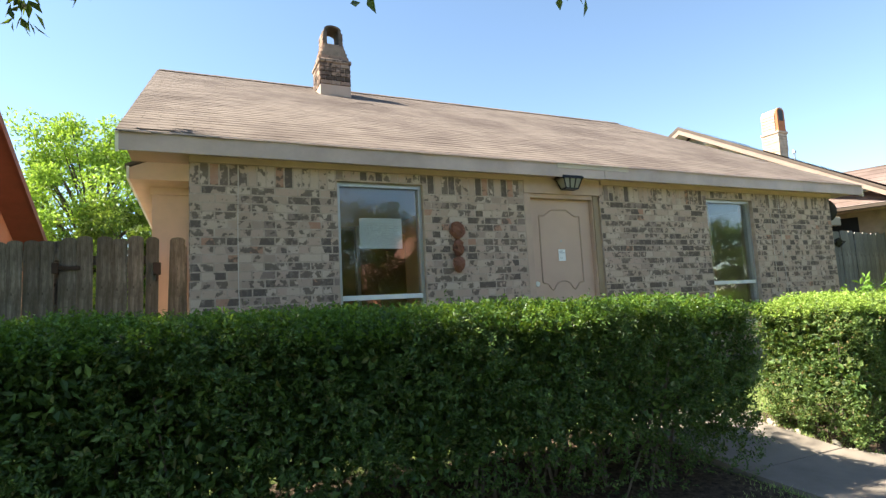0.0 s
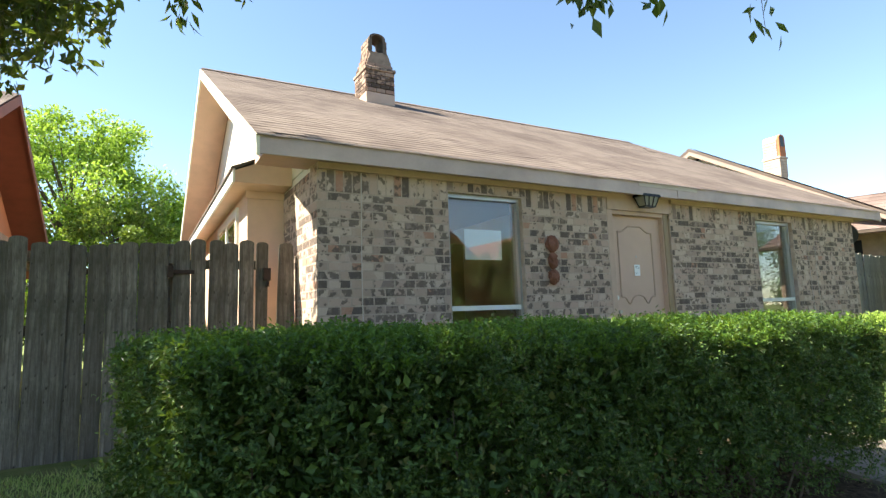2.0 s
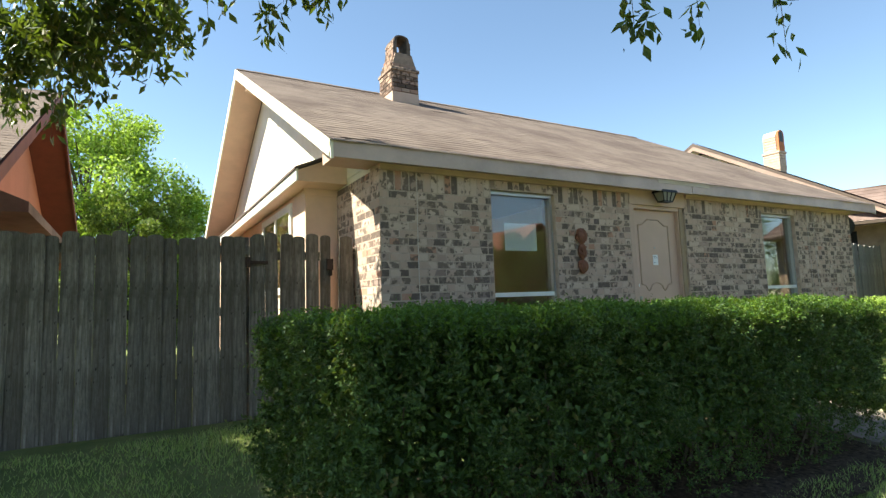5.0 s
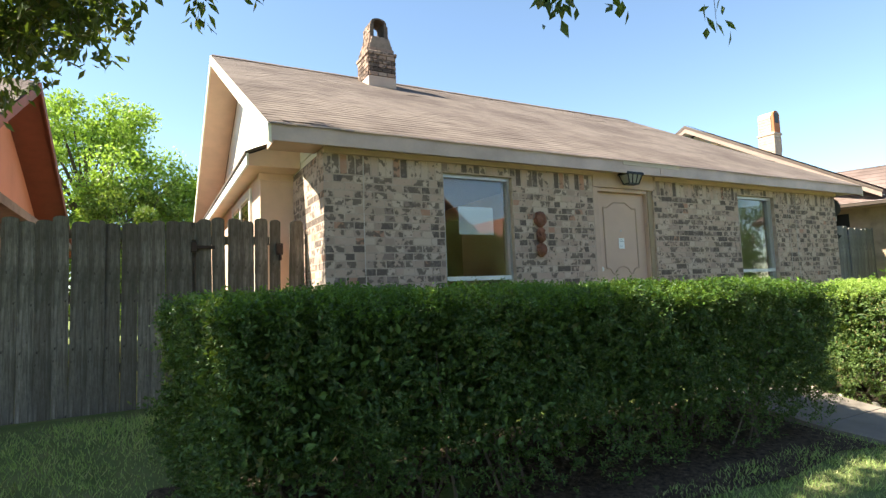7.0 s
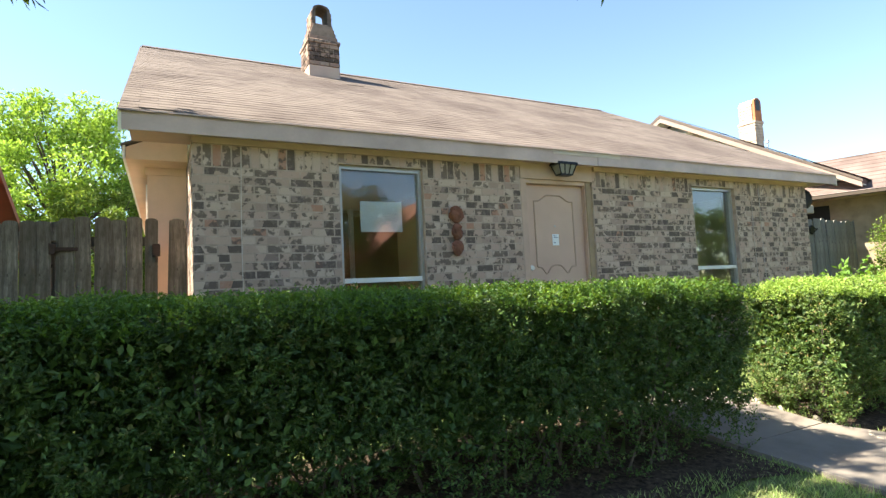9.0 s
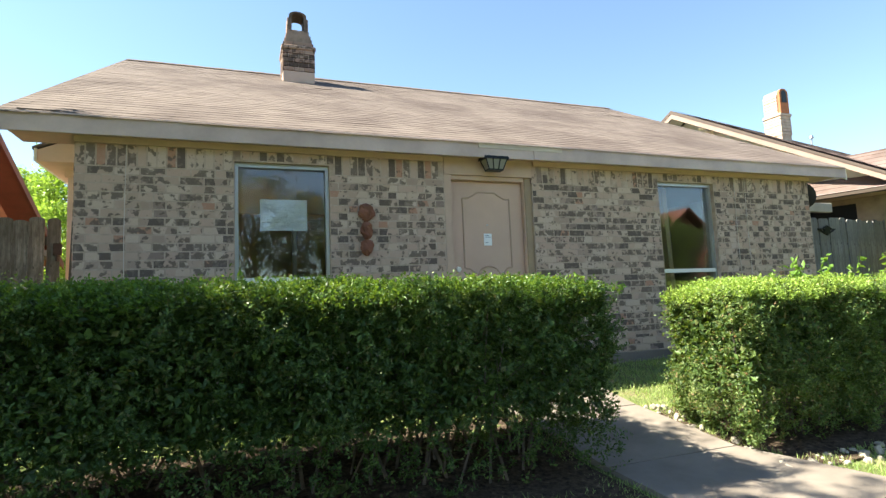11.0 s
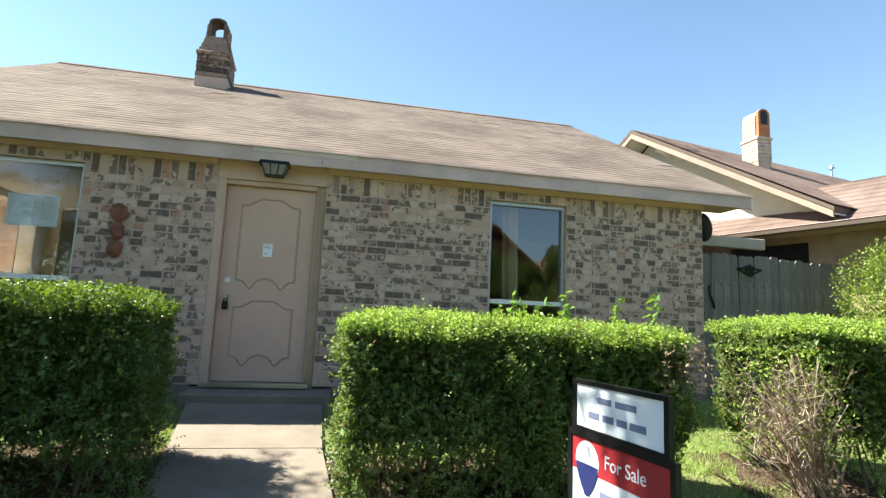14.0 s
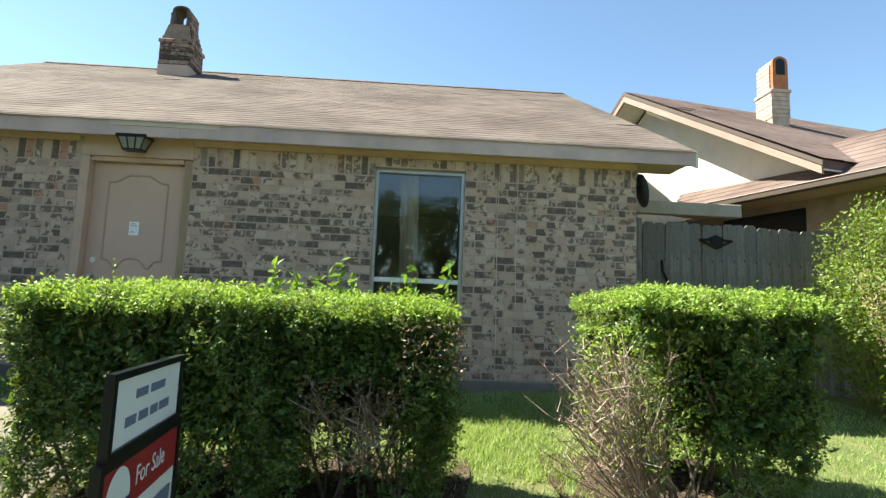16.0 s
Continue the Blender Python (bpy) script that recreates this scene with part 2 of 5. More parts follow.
# ---- building helpers ----
def box(bm, x0, y0, z0, x1, y1, z1, bevel=0.0):
    """An upright box between two corners."""
    vs = [bm.verts.new(p) for p in ((x0, y0, z0), (x1, y0, z0), (x1, y1, z0), (x0, y1, z0), (x0, y0, z1), (x1, y0, z1), (x1, y1, z1), (x0, y1, z1))]
    fs = [bm.faces.new([vs[i] for i in f]) for f in ((3, 2, 1, 0), (4, 5, 6, 7), (0, 1, 5, 4), (1, 2, 6, 5), (2, 3, 7, 6), (3, 0, 4, 7))]
    if bevel:
        bmesh.ops.bevel(bm, geom=list({e for f in fs for e in f.edges}), offset=bevel, segments=1, affect="EDGES")


def prism(bm, outline, a, b, axis="x"):
    """Sweeps an outline along an axis from a to b. The outline's pairs are the two other coordinates in x, y, z order."""
    def put(p, v):
        return {"x": (v, *p), "y": (p[0], v, p[1]), "z": (*p, v)}[axis]
    one = [bm.verts.new(put(p, a)) for p in outline]
    two = [bm.verts.new(put(p, b)) for p in outline]
    n = len(outline)
    bm.faces.new(one[::-1])
    bm.faces.new(two)
    for i in range(n):
        bm.faces.new((one[i], one[(i + 1) % n], two[(i + 1) % n], two[i]))


def tube(bm, points, r0, r1=None, sides=6):
    """A round bar through points, tapering from r0 to r1."""
    r1 = r0 if r1 is None else r1
    pts = [Vector(p) for p in points]
    rings = []
    for i, p in enumerate(pts):
        d = (pts[min(i + 1, len(pts) - 1)] - pts[max(i - 1, 0)]).normalized()
        u = d.orthogonal().normalized()
        v = d.cross(u)
        r = r0 + (r1 - r0) * i / max(1, len(pts) - 1)
        rings.append([bm.verts.new(p + (u * math.cos(k * 2 * math.pi / sides) + v * math.sin(k * 2 * math.pi / sides)) * r) for k in range(sides)])
    for a, b in zip(rings, rings[1:]):
        for k in range(sides):
            bm.faces.new((a[k], a[(k + 1) % sides], b[(k + 1) % sides], b[k]))
    bm.faces.new(rings[0][::-1])
    bm.faces.new(rings[-1])


def mesh_of(bm, name, mat):
    bmesh.ops.recalc_face_normals(bm, faces=bm.faces)
    me = bpy.data.meshes.new(name)
    bm.to_mesh(me)
    bm.free()
    me.materials.append(mat)
    return me


def thing(name, at, label, category, group="", kind=""):
    ob = new(name)
    ob.location = at
    ob.empty_display_size = 0.1
    return tagged(ob, label, category, group, kind)


def root(ob):
    while ob.parent:
        ob = ob.parent
    return ob


def hang(ob, parent):
    ob.parent = parent
    ob.matrix_parent_inverse = Matrix.Translation(-Vector(parent.location)) if not parent.parent else Matrix.Identity(4)


def part(name, bm, mat, parent, label=""):
    """Links a bmesh, given in world places, as one mesh under a thing or a part."""
    ob = new(name, mesh_of(bm, name, mat))
    hang(ob, parent)
    return tagged(ob, label)


def solo(name, bm, mat, label, category, group="", kind=""):
    """A thing of one mesh."""
    return tagged(new(name, mesh_of(bm, name, mat)), label, category, group, kind)


def boxed(*a, bevel=0.0):
    bm = bmesh.new()
    box(bm, *a, bevel=bevel)
    return bm


def raw_mesh(name, verts, faces, mat):
    """A mesh from numpy arrays of vertices and equal-sided faces."""
    me = bpy.data.meshes.new(name)
    k = faces.shape[1]
    me.vertices.add(len(verts))
    me.vertices.foreach_set("co", verts.astype(np.float32).ravel())
    me.loops.add(faces.size)
    me.loops.foreach_set("vertex_index", faces.astype(np.int32).ravel())
    me.polygons.add(len(faces))
    me.polygons.foreach_set("loop_start", (np.arange(len(faces)) * k).astype(np.int32))
    me.update(calc_edges=True)
    me.shade_flat()
    me.materials.append(mat)
    return me


rng = np.random.default_rng(7)


def unit(v):
    return v / np.maximum(np.linalg.norm(v, axis=-1, keepdims=True), 1e-9)


def leaf_mesh(name, at, way, length, width, mat, spread=0.5, lift=0.6):
    """Folded four-sided leaves at places, pointing roughly along way."""
    n = len(at)
    up = unit(unit(way) + rng.normal(0, spread, (n, 3)))
    d = unit(np.cross(up, rng.normal(0, 1, (n, 3))) + unit(way) * lift)
    s = unit(np.cross(d, up))
    up = np.cross(s, d)
    L = (length * rng.uniform(0.65, 1.25, n))[:, None]
    W = (width * rng.uniform(0.7, 1.2, n))[:, None]
    mid = at + d * L * 0.45
    v = np.stack([at, mid + s * W * 0.5 + up * W * 0.18, at + d * L, mid - s * W * 0.5 + up * W * 0.18], 1).reshape(-1, 3)
    return raw_mesh(name, v, np.arange(4 * n).reshape(n, 4), mat)


def ground_z(y):
    """The lawn falls from the house to the street."""
    y = np.asarray(y, float)
    return np.interp(y, [-60, -9, -5, -3.5, -2.2, -0.25, 40], [-0.58, -0.56, -0.52, -0.46, -0.36, 0.0, 0.0])


def gz(y):
    return float(ground_z(y))

# ---- ground ----
ys = [-60, -30, -14, -9, -7, -5, -4, -3.4, -2.8, -2.2, -1.8, -1.4, -1.0, -0.6, -0.25, 3, 12, 60, 400]
xs = [-400, -60, -20, -8, -4, -2, 0, 2, 4, 6, 8, 10, 14, 30, 80, 400]
bm = bmesh.new()
grid = [[bm.verts.new((x, y if y > -59 else -400, gz(y))) for x in xs] for y in ys]
for a, b in zip(grid, grid[1:]):
    for i in range(len(xs) - 1):
        bm.faces.new((a[i], a[i + 1], b[i + 1], b[i]))
solo("ground", bm, LAWN, "patchy green lawn falling gently from the house", "ground", kind="structure")

# the street behind the camera
solo("road", boxed(-60, -16, -0.62, 60, -10.5, -0.548), ASPHALT, "grey asphalt residential street", "road", kind="structure")


def slab(name, outline, top, thick, label):
    """A concrete slab that follows the lawn."""
    bm = bmesh.new()
    up = [bm.verts.new((x, y, gz(y) + top)) for x, y in outline]
    lo = [bm.verts.new((x, y, gz(y) - thick)) for x, y in outline]
    bm.faces.new(up)
    n = len(up)
    for i in range(n):
        bm.faces.new((lo[i], lo[(i + 1) % n], up[(i + 1) % n], up[i]))
    return bm


walkway = thing("pavement", (4.2, -0.5, 0), "worn pale concrete front walk with joints", "walkway", kind="structure")
WALK = [(-0.42, 3.55, 4.78), (-1.42, 3.66, 4.80), (-2.4, 3.74, 4.90), (-3.4, 3.80, 5.36), (-4.6, 3.78, 5.85), (-6.2, 3.7, 6.3)]
for (ya, la, ra), (yb, lb, rb) in zip(WALK, WALK[1:]):
    bm = slab("slab", [(lb, yb + 0.012), (rb, yb + 0.012), (ra, ya), (la, ya)], 0.035, 0.1, "")
    part("concrete_slab", bm, CONCRETE, walkway)
step = thing("door_step", (4.12, -0.2, 0), "grey concrete step below the front door", "step", kind="structure")
part("slab", boxed(3.46, -0.42, -0.1, 4.86, 0.0, 0.085, bevel=0.012), CONCRETE, step)

# ---- the house ----
HX, EAVE_Y, EAVE_Z, RIDGE_Y, RIDGE_Z = 9.35, -0.17, 2.615, 5.2, 5.46
SLOPE = (RIDGE_Z - EAVE_Z) / (RIDGE_Y - EAVE_Y)
RX0, RX1 = -0.53, 9.91
WALL_TOP = 2.46
house = thing("house", (4.8, 3.0, 0), "single-storey brick house with a grey shingle gable roof", "house")
W1 = (1.345, 2.27, 0.53, 2.295)
W2 = (6.55, 7.50, 0.53, 2.295)
DR = (3.545, 4.665, 0.10, 2.46)


def wall_with_holes(x0, x1, z0, z1, y0, y1, holes, mat, parent):
    """A wall in upright stretches between its openings, and the pieces below and above them."""
    made = []
    x = x0
    for a, b, lo, hi in sorted(holes):
        made.append(part("wall", boxed(x, y0, z0, a, y1, z1), mat, parent))
        if lo > z0:
            part("wall", boxed(a, y0, z0, b, y1, lo), mat, parent)
        if hi < z1:
            part("wall", boxed(a, y0, hi, b, y1, z1), mat, parent)
        x = b
    made.append(part("wall", boxed(x, y0, z0, x1, y1, z1), mat, parent))
    return made


front = wall_with_holes(0.004, HX - 0.004, 0.12, WALL_TOP, 0.006, 0.24, [W1, W2, DR], MORTAR, house)[2]
part("foundation", boxed(-0.01, -0.012, -0.3, 3.46, 0.24, 0.125, bevel=0.008), CONCRETE, house, "grey concrete slab edge")
part("foundation", boxed(4.86, -0.012, -0.3, HX + 0.01, 0.24, 0.125, bevel=0.008), CONCRETE, house, "grey concrete slab edge")
part("foundation", boxed(3.46, 0.0, -0.3, 4.86, 0.24, 0.10), CONCRETE, house, "grey concrete slab edge")
part("corner_mortar", boxed(-0.001, 0.008, 0.12, 0.0035, 1.29, 2.42), MORTAR, house)
part("corner_mortar", boxed(HX - 0.0035, 0.008, 0.12, HX + 0.001, 0.9, 2.42), MORTAR, house)
# side and back walls, inner rooms
bm = bmesh.new()
box(bm, HX - 0.24, 0.24, -0.1, HX - 0.012, 10.3, 2.5)
part("side_wall", bm, CREAM, house)
def pierced(name, x0, x1, y0, y1, z0, z1, hole, mat, label=""):
    a, b, lo, hi = hole
    bm = bmesh.new()
    for q in ((y0, z0, a, z1), (b, z0, y1, z1), (a, z0, b, lo), (a, hi, b, z1)):
        box(bm, x0, q[0], q[1], x1, q[2], q[3])
    bmesh.ops.remove_doubles(bm, verts=bm.verts, dist=0.0005)
    return part(name, bm, mat, house, label)


SIDE_HOLE = (1.95, 3.55, 1.28, 2.33)
pierced("side_wall", 0.012, 0.24, 0.24, 10.3, -0.1, 2.5, SIDE_HOLE, CREAM)
part("back_wall", boxed(0.24, 10.1, -0.1, HX - 0.24, 10.3, 2.5), CREAM, house)
for x0, x1 in ((0.0, 0.2), (HX - 0.2, HX)):
    bm = bmesh.new()
    prism(bm, [(0.1, 2.5), (10.3, 2.5), (RIDGE_Y, RIDGE_Z - 0.22)], x0, x1)
    part("gable", bm, CREAM, house, "pale cream painted gable siding")
m = Mat("room_wall", 0.9)
ROOMW = m.colour(m.ramp(m.noise(3, 4), [(0.3, (0.56, 0.45, 0.31)), (0.7, (0.64, 0.53, 0.38))])).m
m = Mat("room_floor", 0.9)
ROOMF = m.colour(m.ramp(m.noise(8, 4), [(0.3, (0.14, 0.11, 0.08)), (0.7, (0.20, 0.16, 0.12))])).m
part("room_floor", boxed(0.24, 0.24, 0.0, HX - 0.24, 4.0, 0.10), ROOMF, house)
part("room_back", boxed(0.24, 3.9, 0.10, HX - 0.24, 4.0, 2.44), ROOMW, house)
part("room_partition", boxed(3.2, 0.24, 0.10, 3.3, 3.9, 2.44), ROOMW, house)
part("room_partition", boxed(5.4, 0.24, 0.10, 5.5, 3.9, 2.44), ROOMW, house)
solo("ceiling", boxed(0.24, 0.24, 2.44, HX - 0.24, 10.1, 2.5), WHITE, "plain white ceiling inside the house", "ceiling", kind="structure")

# roof decks, fascia, soffit
def deck(y0, z0, y1, z1, x0, x1, t=0.10):
    bm = bmesh.new()
    prism(bm, [(y0, z0), (y1, z1), (y1, z1 - t), (y0, z0 - t)], x0, x1)
    return bm


roof = part("roof", deck(EAVE_Y, EAVE_Z - 0.02, RIDGE_Y, RIDGE_Z - 0.02, RX0 + 0.02, RX1 - 0.02), SHINGLE, house, "weathered grey-brown asphalt shingle roof")
part("back_roof", deck(2 * RIDGE_Y - EAVE_Y, EAVE_Z - 0.02, RIDGE_Y, RIDGE_Z - 0.02, RX0 + 0.02, RX1 - 0.02), SHINGLE, house)
part("soffit", boxed(RX0 + 0.05, EAVE_Y + 0.03, 2.455, RX1 - 0.05, 0.0, 2.475), TAN, house, "tan painted soffit")
bm = bmesh.new()
prism(bm, [(EAVE_Y - 0.025, EAVE_Z - 0.19), (EAVE_Y, EAVE_Z - 0.19), (EAVE_Y, EAVE_Z - 0.015), (EAVE_Y - 0.025, EAVE_Z - 0.015)], RX0, 4.60)
part("fascia", bm, TRIM, house, "stained cream fascia board")
bm = bmesh.new()
prism(bm, [(EAVE_Y - 0.028, EAVE_Z - 0.185), (EAVE_Y, EAVE_Z - 0.185), (EAVE_Y, EAVE_Z - 0.015), (EAVE_Y - 0.028, EAVE_Z - 0.015)], 4.605, RX1)
part("fascia", bm, TRIM, house, "stained cream fascia board")
bm = boxed(3.9, EAVE_Y - 0.034, EAVE_Z - 0.085, 4.98, EAVE_Y - 0.0285, EAVE_Z - 0.02)
part("drip_edge", bm, paint("pale_strip", (0.62, 0.52, 0.45), 0.8, 0.2), house, "loose strip of shingle folded over the eave")
part("frieze", boxed(0.0, -0.03, 2.40, 3.53, 0.012, 2.455), TAN, house, "tan frieze board")
part("frieze", boxed(4.68, -0.03, 2.40, HX, 0.012, 2.455), TAN, house, "tan frieze board")
for x0, x1 in ((RX0 - 0.025, RX0), (RX1, RX1 + 0.025)):
    for s in (-1, 1):
        bm = bmesh.new()
        ye = RIDGE_Y + s * (RIDGE_Y - EAVE_Y + 0.025)
        prism(bm, [(ye, EAVE_Z - 0.04), (RIDGE_Y, RIDGE_Z - 0.015), (RIDGE_Y, RIDGE_Z - 0.20), (ye, EAVE_Z - 0.21)], x0, x1)
        part("bargeboard", bm, CREAM, house, "cream painted barge board")
for x0, x1 in ((RX0, 0.0), (HX, RX1)):
    for s in (-1, 1):
        bm = bmesh.new()
        ye = RIDGE_Y + s * (RIDGE_Y - EAVE_Y - 0.05)
        prism(bm, [(ye, EAVE_Z - 0.135), (RIDGE_Y, RIDGE_Z - 0.135), (RIDGE_Y, RIDGE_Z - 0.15), (ye, EAVE_Z - 0.15)], x0, x1)
        part("rake_soffit", bm, PEACH, house, "peach painted rake soffit")
for y in (4.45,):
    z = RIDGE_Z - 0.15 - SLOPE * abs(y - RIDGE_Y)
    bm = bmesh.new()
    prism(bm, [(RX0 + 0.04, z), (0.0, z), (0.0, z - 0.30), (RX0 + 0.04, z - 0.13)], y - 0.07, y + 0.07, "y")
    part("lookout", bm, PEACH, house, "peach painted lookout beam end")
# boxed eave return at the front corners
for x0, x1 in ((-0.50, 0.0), (HX, RX1 - 0.05)):
    bm = bmesh.new()
    prism(bm, [(EAVE_Y + 0.02, 2.46), (0.30, 2.46), (0.30, 2.46 + 0.2), (EAVE_Y + 0.02, 2.50)], x0 + 0.02, x1)
    part("eave_return", bm, TAN, house)

# bump-out on the gable side with its own low roof
pierced("bay", -0.38, 0.0, 1.30, 9.5, -0.2, 2.46, SIDE_HOLE, PEACH, "peach stucco bump-out")
bm = bmesh.new()
prism(bm, [(-0.56, 2.44), (-0.56, 2.56), (0.0, 2.80), (0.0, 2.44)], 0.93, 10.0, "y")
part("bay_roof", bm, PEACH, house)
bm = bmesh.new()
prism(bm, [(-0.60, 2.56), (-0.60, 2.59), (0.0, 2.85), (0.0, 2.81)], 0.91, 10.0, "y")
part("bay_shingles", bm, SHINGLE, house)
part("bay_fascia", boxed(-0.585, 0.91, 2.44, -0.562, 10.0, 2.57), WHITE, house)
part("bay_trim", boxed(-0.40, 1.275, 2.36, 0.0, 1.298, 2.44), PEACH, house)
bw = part("window", boxed(-0.41, 1.88, 1.24, -0.382, 1.97, 2.37), WHITE, house, "white framed side window")
for q in ((3.53, 1.24, 3.62, 2.37), (1.97, 2.28, 3.53, 2.37), (1.97, 1.24, 3.53, 1.33), (2.72, 1.33, 2.78, 2.28)):
    part("frame", boxed(-0.41, q[0], q[1], -0.382, q[2], q[3]), WHITE, bw)
for y0, y1 in ((1.97, 2.72), (2.78, 3.53)):
    p = part("pane", boxed(-0.40, y0, 1.33, -0.396, y1, 2.28), GLASS, bw)
    p.visible_shadow = False


def window(parent, w, label):
    """A single-hung aluminium window, set into the brick."""
    x0, x1, z0, z1 = w
    win = part("window", boxed(x0 + 0.002, 0.06, z0, x0 + 0.035, 0.16, z1), ALU, parent, label)
    for a in ((x1 - 0.035, 0.06, z0, x1 - 0.002, 0.16, z1), (x0 + 0.035, 0.06, z1 - 0.04, x1 - 0.035, 0.16, z1), (x0 + 0.035, 0.06, z0, x1 - 0.035, 0.16, z0 + 0.04)):
        part("frame", boxed(*a), ALU, win)
    rail = z0 + 0.585
    part("meeting_rail", boxed(x0 + 0.035, 0.055, rail - 0.024, x1 - 0.035, 0.15, rail + 0.024), WHITE, win, "white meeting rail")
    for a, b in ((z0 + 0.04, rail - 0.024), (rail + 0.024, z1 - 0.04)):
        p = part("pane", boxed(x0 + 0.035, 0.10, a, x1 - 0.035, 0.105, b), GLASS, win)
        p.visible_shadow = False
    part("sill", boxed(x0 - 0.0, -0.02, z0 - 0.045, x1, 0.2, z0 - 0.002), MORTAR, win)
    return win


window(house, W1, "aluminium single-hung front window")
window(house, W2, "aluminium single-hung front window")

# ---- the front door ----
dx0, dx1 = 3.545, 4.665
part("door_jamb", boxed(dx0 + 0.002, 0.005, 0.10, dx0 + 0.085, 0.22, 2.26), TAN, house)
part("door_jamb", boxed(dx1 - 0.085, 0.03, 0.10, dx1 - 0.002, 0.22, 2.26), JAMB, house)
part("door_casing", boxed(dx1 - 0.10, 0.045, 0.10, dx1 - 0.085, 0.16, 2.25), TAN, house)
part("door_head", boxed(dx0 + 0.085, 0.03, 2.215, dx1 - 0.10, 0.22, 2.26), TAN, house)
part("transom_panel", boxed(dx0 + 0.004, -0.004, 2.262, dx1 - 0.004, 0.2, 2.455), TAN, house, "tan painted panel over the door")
part("threshold", boxed(dx0 + 0.05, -0.03, 0.102, dx1 - 0.05, 0.18, 0.145), STEEL, house, "worn aluminium door sill")
lx0, lx1, lz0, lz1 = dx0 + 0.088, dx1 - 0.103, 0.15, 2.212
door = part("door", boxed(lx0, 0.10, lz0, lx1, 0.145, lz1, bevel=0.003), DOORP, house, "tan painted front door with scalloped moulding")


def moulding(z0, z1, top):
    """A provincial panel moulding: arched head, scalloped foot."""
    a, b = lx0 + 0.165, lx1 - 0.165
    w = b - a
    pts = []
    for i in range(41):
        s = i / 40
        e = 0.5 - 0.5 * math.cos(2 * math.pi * s)
        pts.append((a + w * s, z1 - 0.07 + 0.075 * max(0.0, min(1.0, (e - 0.12) / 0.6))))
    for i in range(61):
        s = 1 - i / 60
        drop = 0.085 * math.exp(-((abs(s - 0.5) - 0.27) / 0.085) ** 2) - 0.02 * math.exp(-((s - 0.5) / 0.12) ** 2)
        pts.append((a + w * s, z0 + 0.10 - drop))
    bm = bmesh.new()
    tube(bm, [(x, 0.0985, z) for x, z in pts + pts[:1]], 0.0105, sides=6)
    return bm


part("moulding", moulding(1.10, 2.08, True), GROOVE, door, "scalloped panel moulding")
part("moulding", moulding(0.30, 0.98, False), GROOVE, door, "scalloped panel moulding")
bm = bmesh.new()
box(bm, lx0 + 0.055, 0.05, 0.88, lx0 + 0.115, 0.099, 0.965, bevel=0.01)
tube(bm, [(lx0 + 0.07, 0.075, 0.96), (lx0 + 0.07, 0.075, 1.02), (lx0 + 0.10, 0.075, 1.02), (lx0 + 0.10, 0.075, 0.96)], 0.006)
part("lockbox", bm, BLACK, door, "black key lockbox on the knob")
bm = bmesh.new()
tube(bm, [(lx0 + 0.085, 0.10, 1.02), (lx0 + 0.085, 0.085, 1.02), (lx0 + 0.085, 0.08, 1.02), (lx0 + 0.085, 0.045, 1.02)], 0.028, 0.022, 12)
part("door_knob", bm, STEEL, door, "steel door knob")
bm = bmesh.new()
tube(bm, [(lx0 + 0.085, 0.10, 1.19), (lx0 + 0.085, 0.088, 1.19)], 0.032, 0.028, 14)
part("deadbolt", bm, WHITE, door, "pale deadbolt rose")
bm = bmesh.new()
tube(bm, [((lx0 + lx1) / 2, 0.10, 1.70), ((lx0 + lx1) / 2, 0.094, 1.70)], 0.012, sides=10)
part("peephole", bm, STEEL, door)

notice = thing("door_notice", (4.09, 0.09, 1.5), "small white paper notice taped to the door", "notice")
part("sheet", boxed(4.045, 0.092, 1.46, 4.145, 0.0945, 1.60), PAPER, notice)
for z, w in ((1.575, 0.05), (1.555, 0.07), (1.49, 0.04)):
    part("text_bar", boxed(4.06, 0.0905, z, 4.06 + w, 0.0918, z + 0.006), INK, notice)

# porch lantern under the soffit
lamp = thing("porch_lantern", (4.12, -0.10, 2.44), "black metal porch lantern with frosted panes", "lantern")


def frustum(bm, cx, cy, w0, d0, z0, w1, d1, z1):
    a = [bm.verts.new((cx + sx * w0, cy + sy * d0, z0)) for sx, sy in ((-1, -1), (1, -1), (1, 1), (-1, 1))]
    b = [bm.verts.new((cx + sx * w1, cy + sy * d1, z1)) for sx, sy in ((-1, -1), (1, -1), (1, 1), (-1, 1))]
    bm.faces.new(a[::-1]); bm.faces.new(b)
    for i in range(4):
        bm.faces.new((a[i], a[(i + 1) % 4], b[(i + 1) % 4], b[i]))


bm = bmesh.new()
frustum(bm, 4.12, -0.12, 0.185, 0.10, 2.415, 0.17, 0.09, 2.455)
part("canopy", bm, BLACK, lamp)
bm = bmesh.new()
frustum(bm, 4.12, -0.12, 0.098, 0.055, 2.285, 0.15, 0.085, 2.413)
part("diffuser", bm, FROST, lamp, "frosted lantern panes")
bm = bmesh.new()
frustum(bm, 4.12, -0.12, 0.108, 0.062, 2.268, 0.108, 0.062, 2.285)
part("base_ring", bm, BLACK, lamp)
for sx in (-1, -0.34, 0.34, 1):
    for sy in (-1, 1):
        bm = bmesh.new()
        tube(bm, [(4.12 + sx * 0.102, -0.12 + sy * 0.059, 2.28), (4.12 + sx * 0.155, -0.12 + sy * 0.09, 2.418)], 0.008, sides=4)
        part("bar", bm, BLACK, lamp)

lamp.scale = (0.86, 0.86, 0.86)
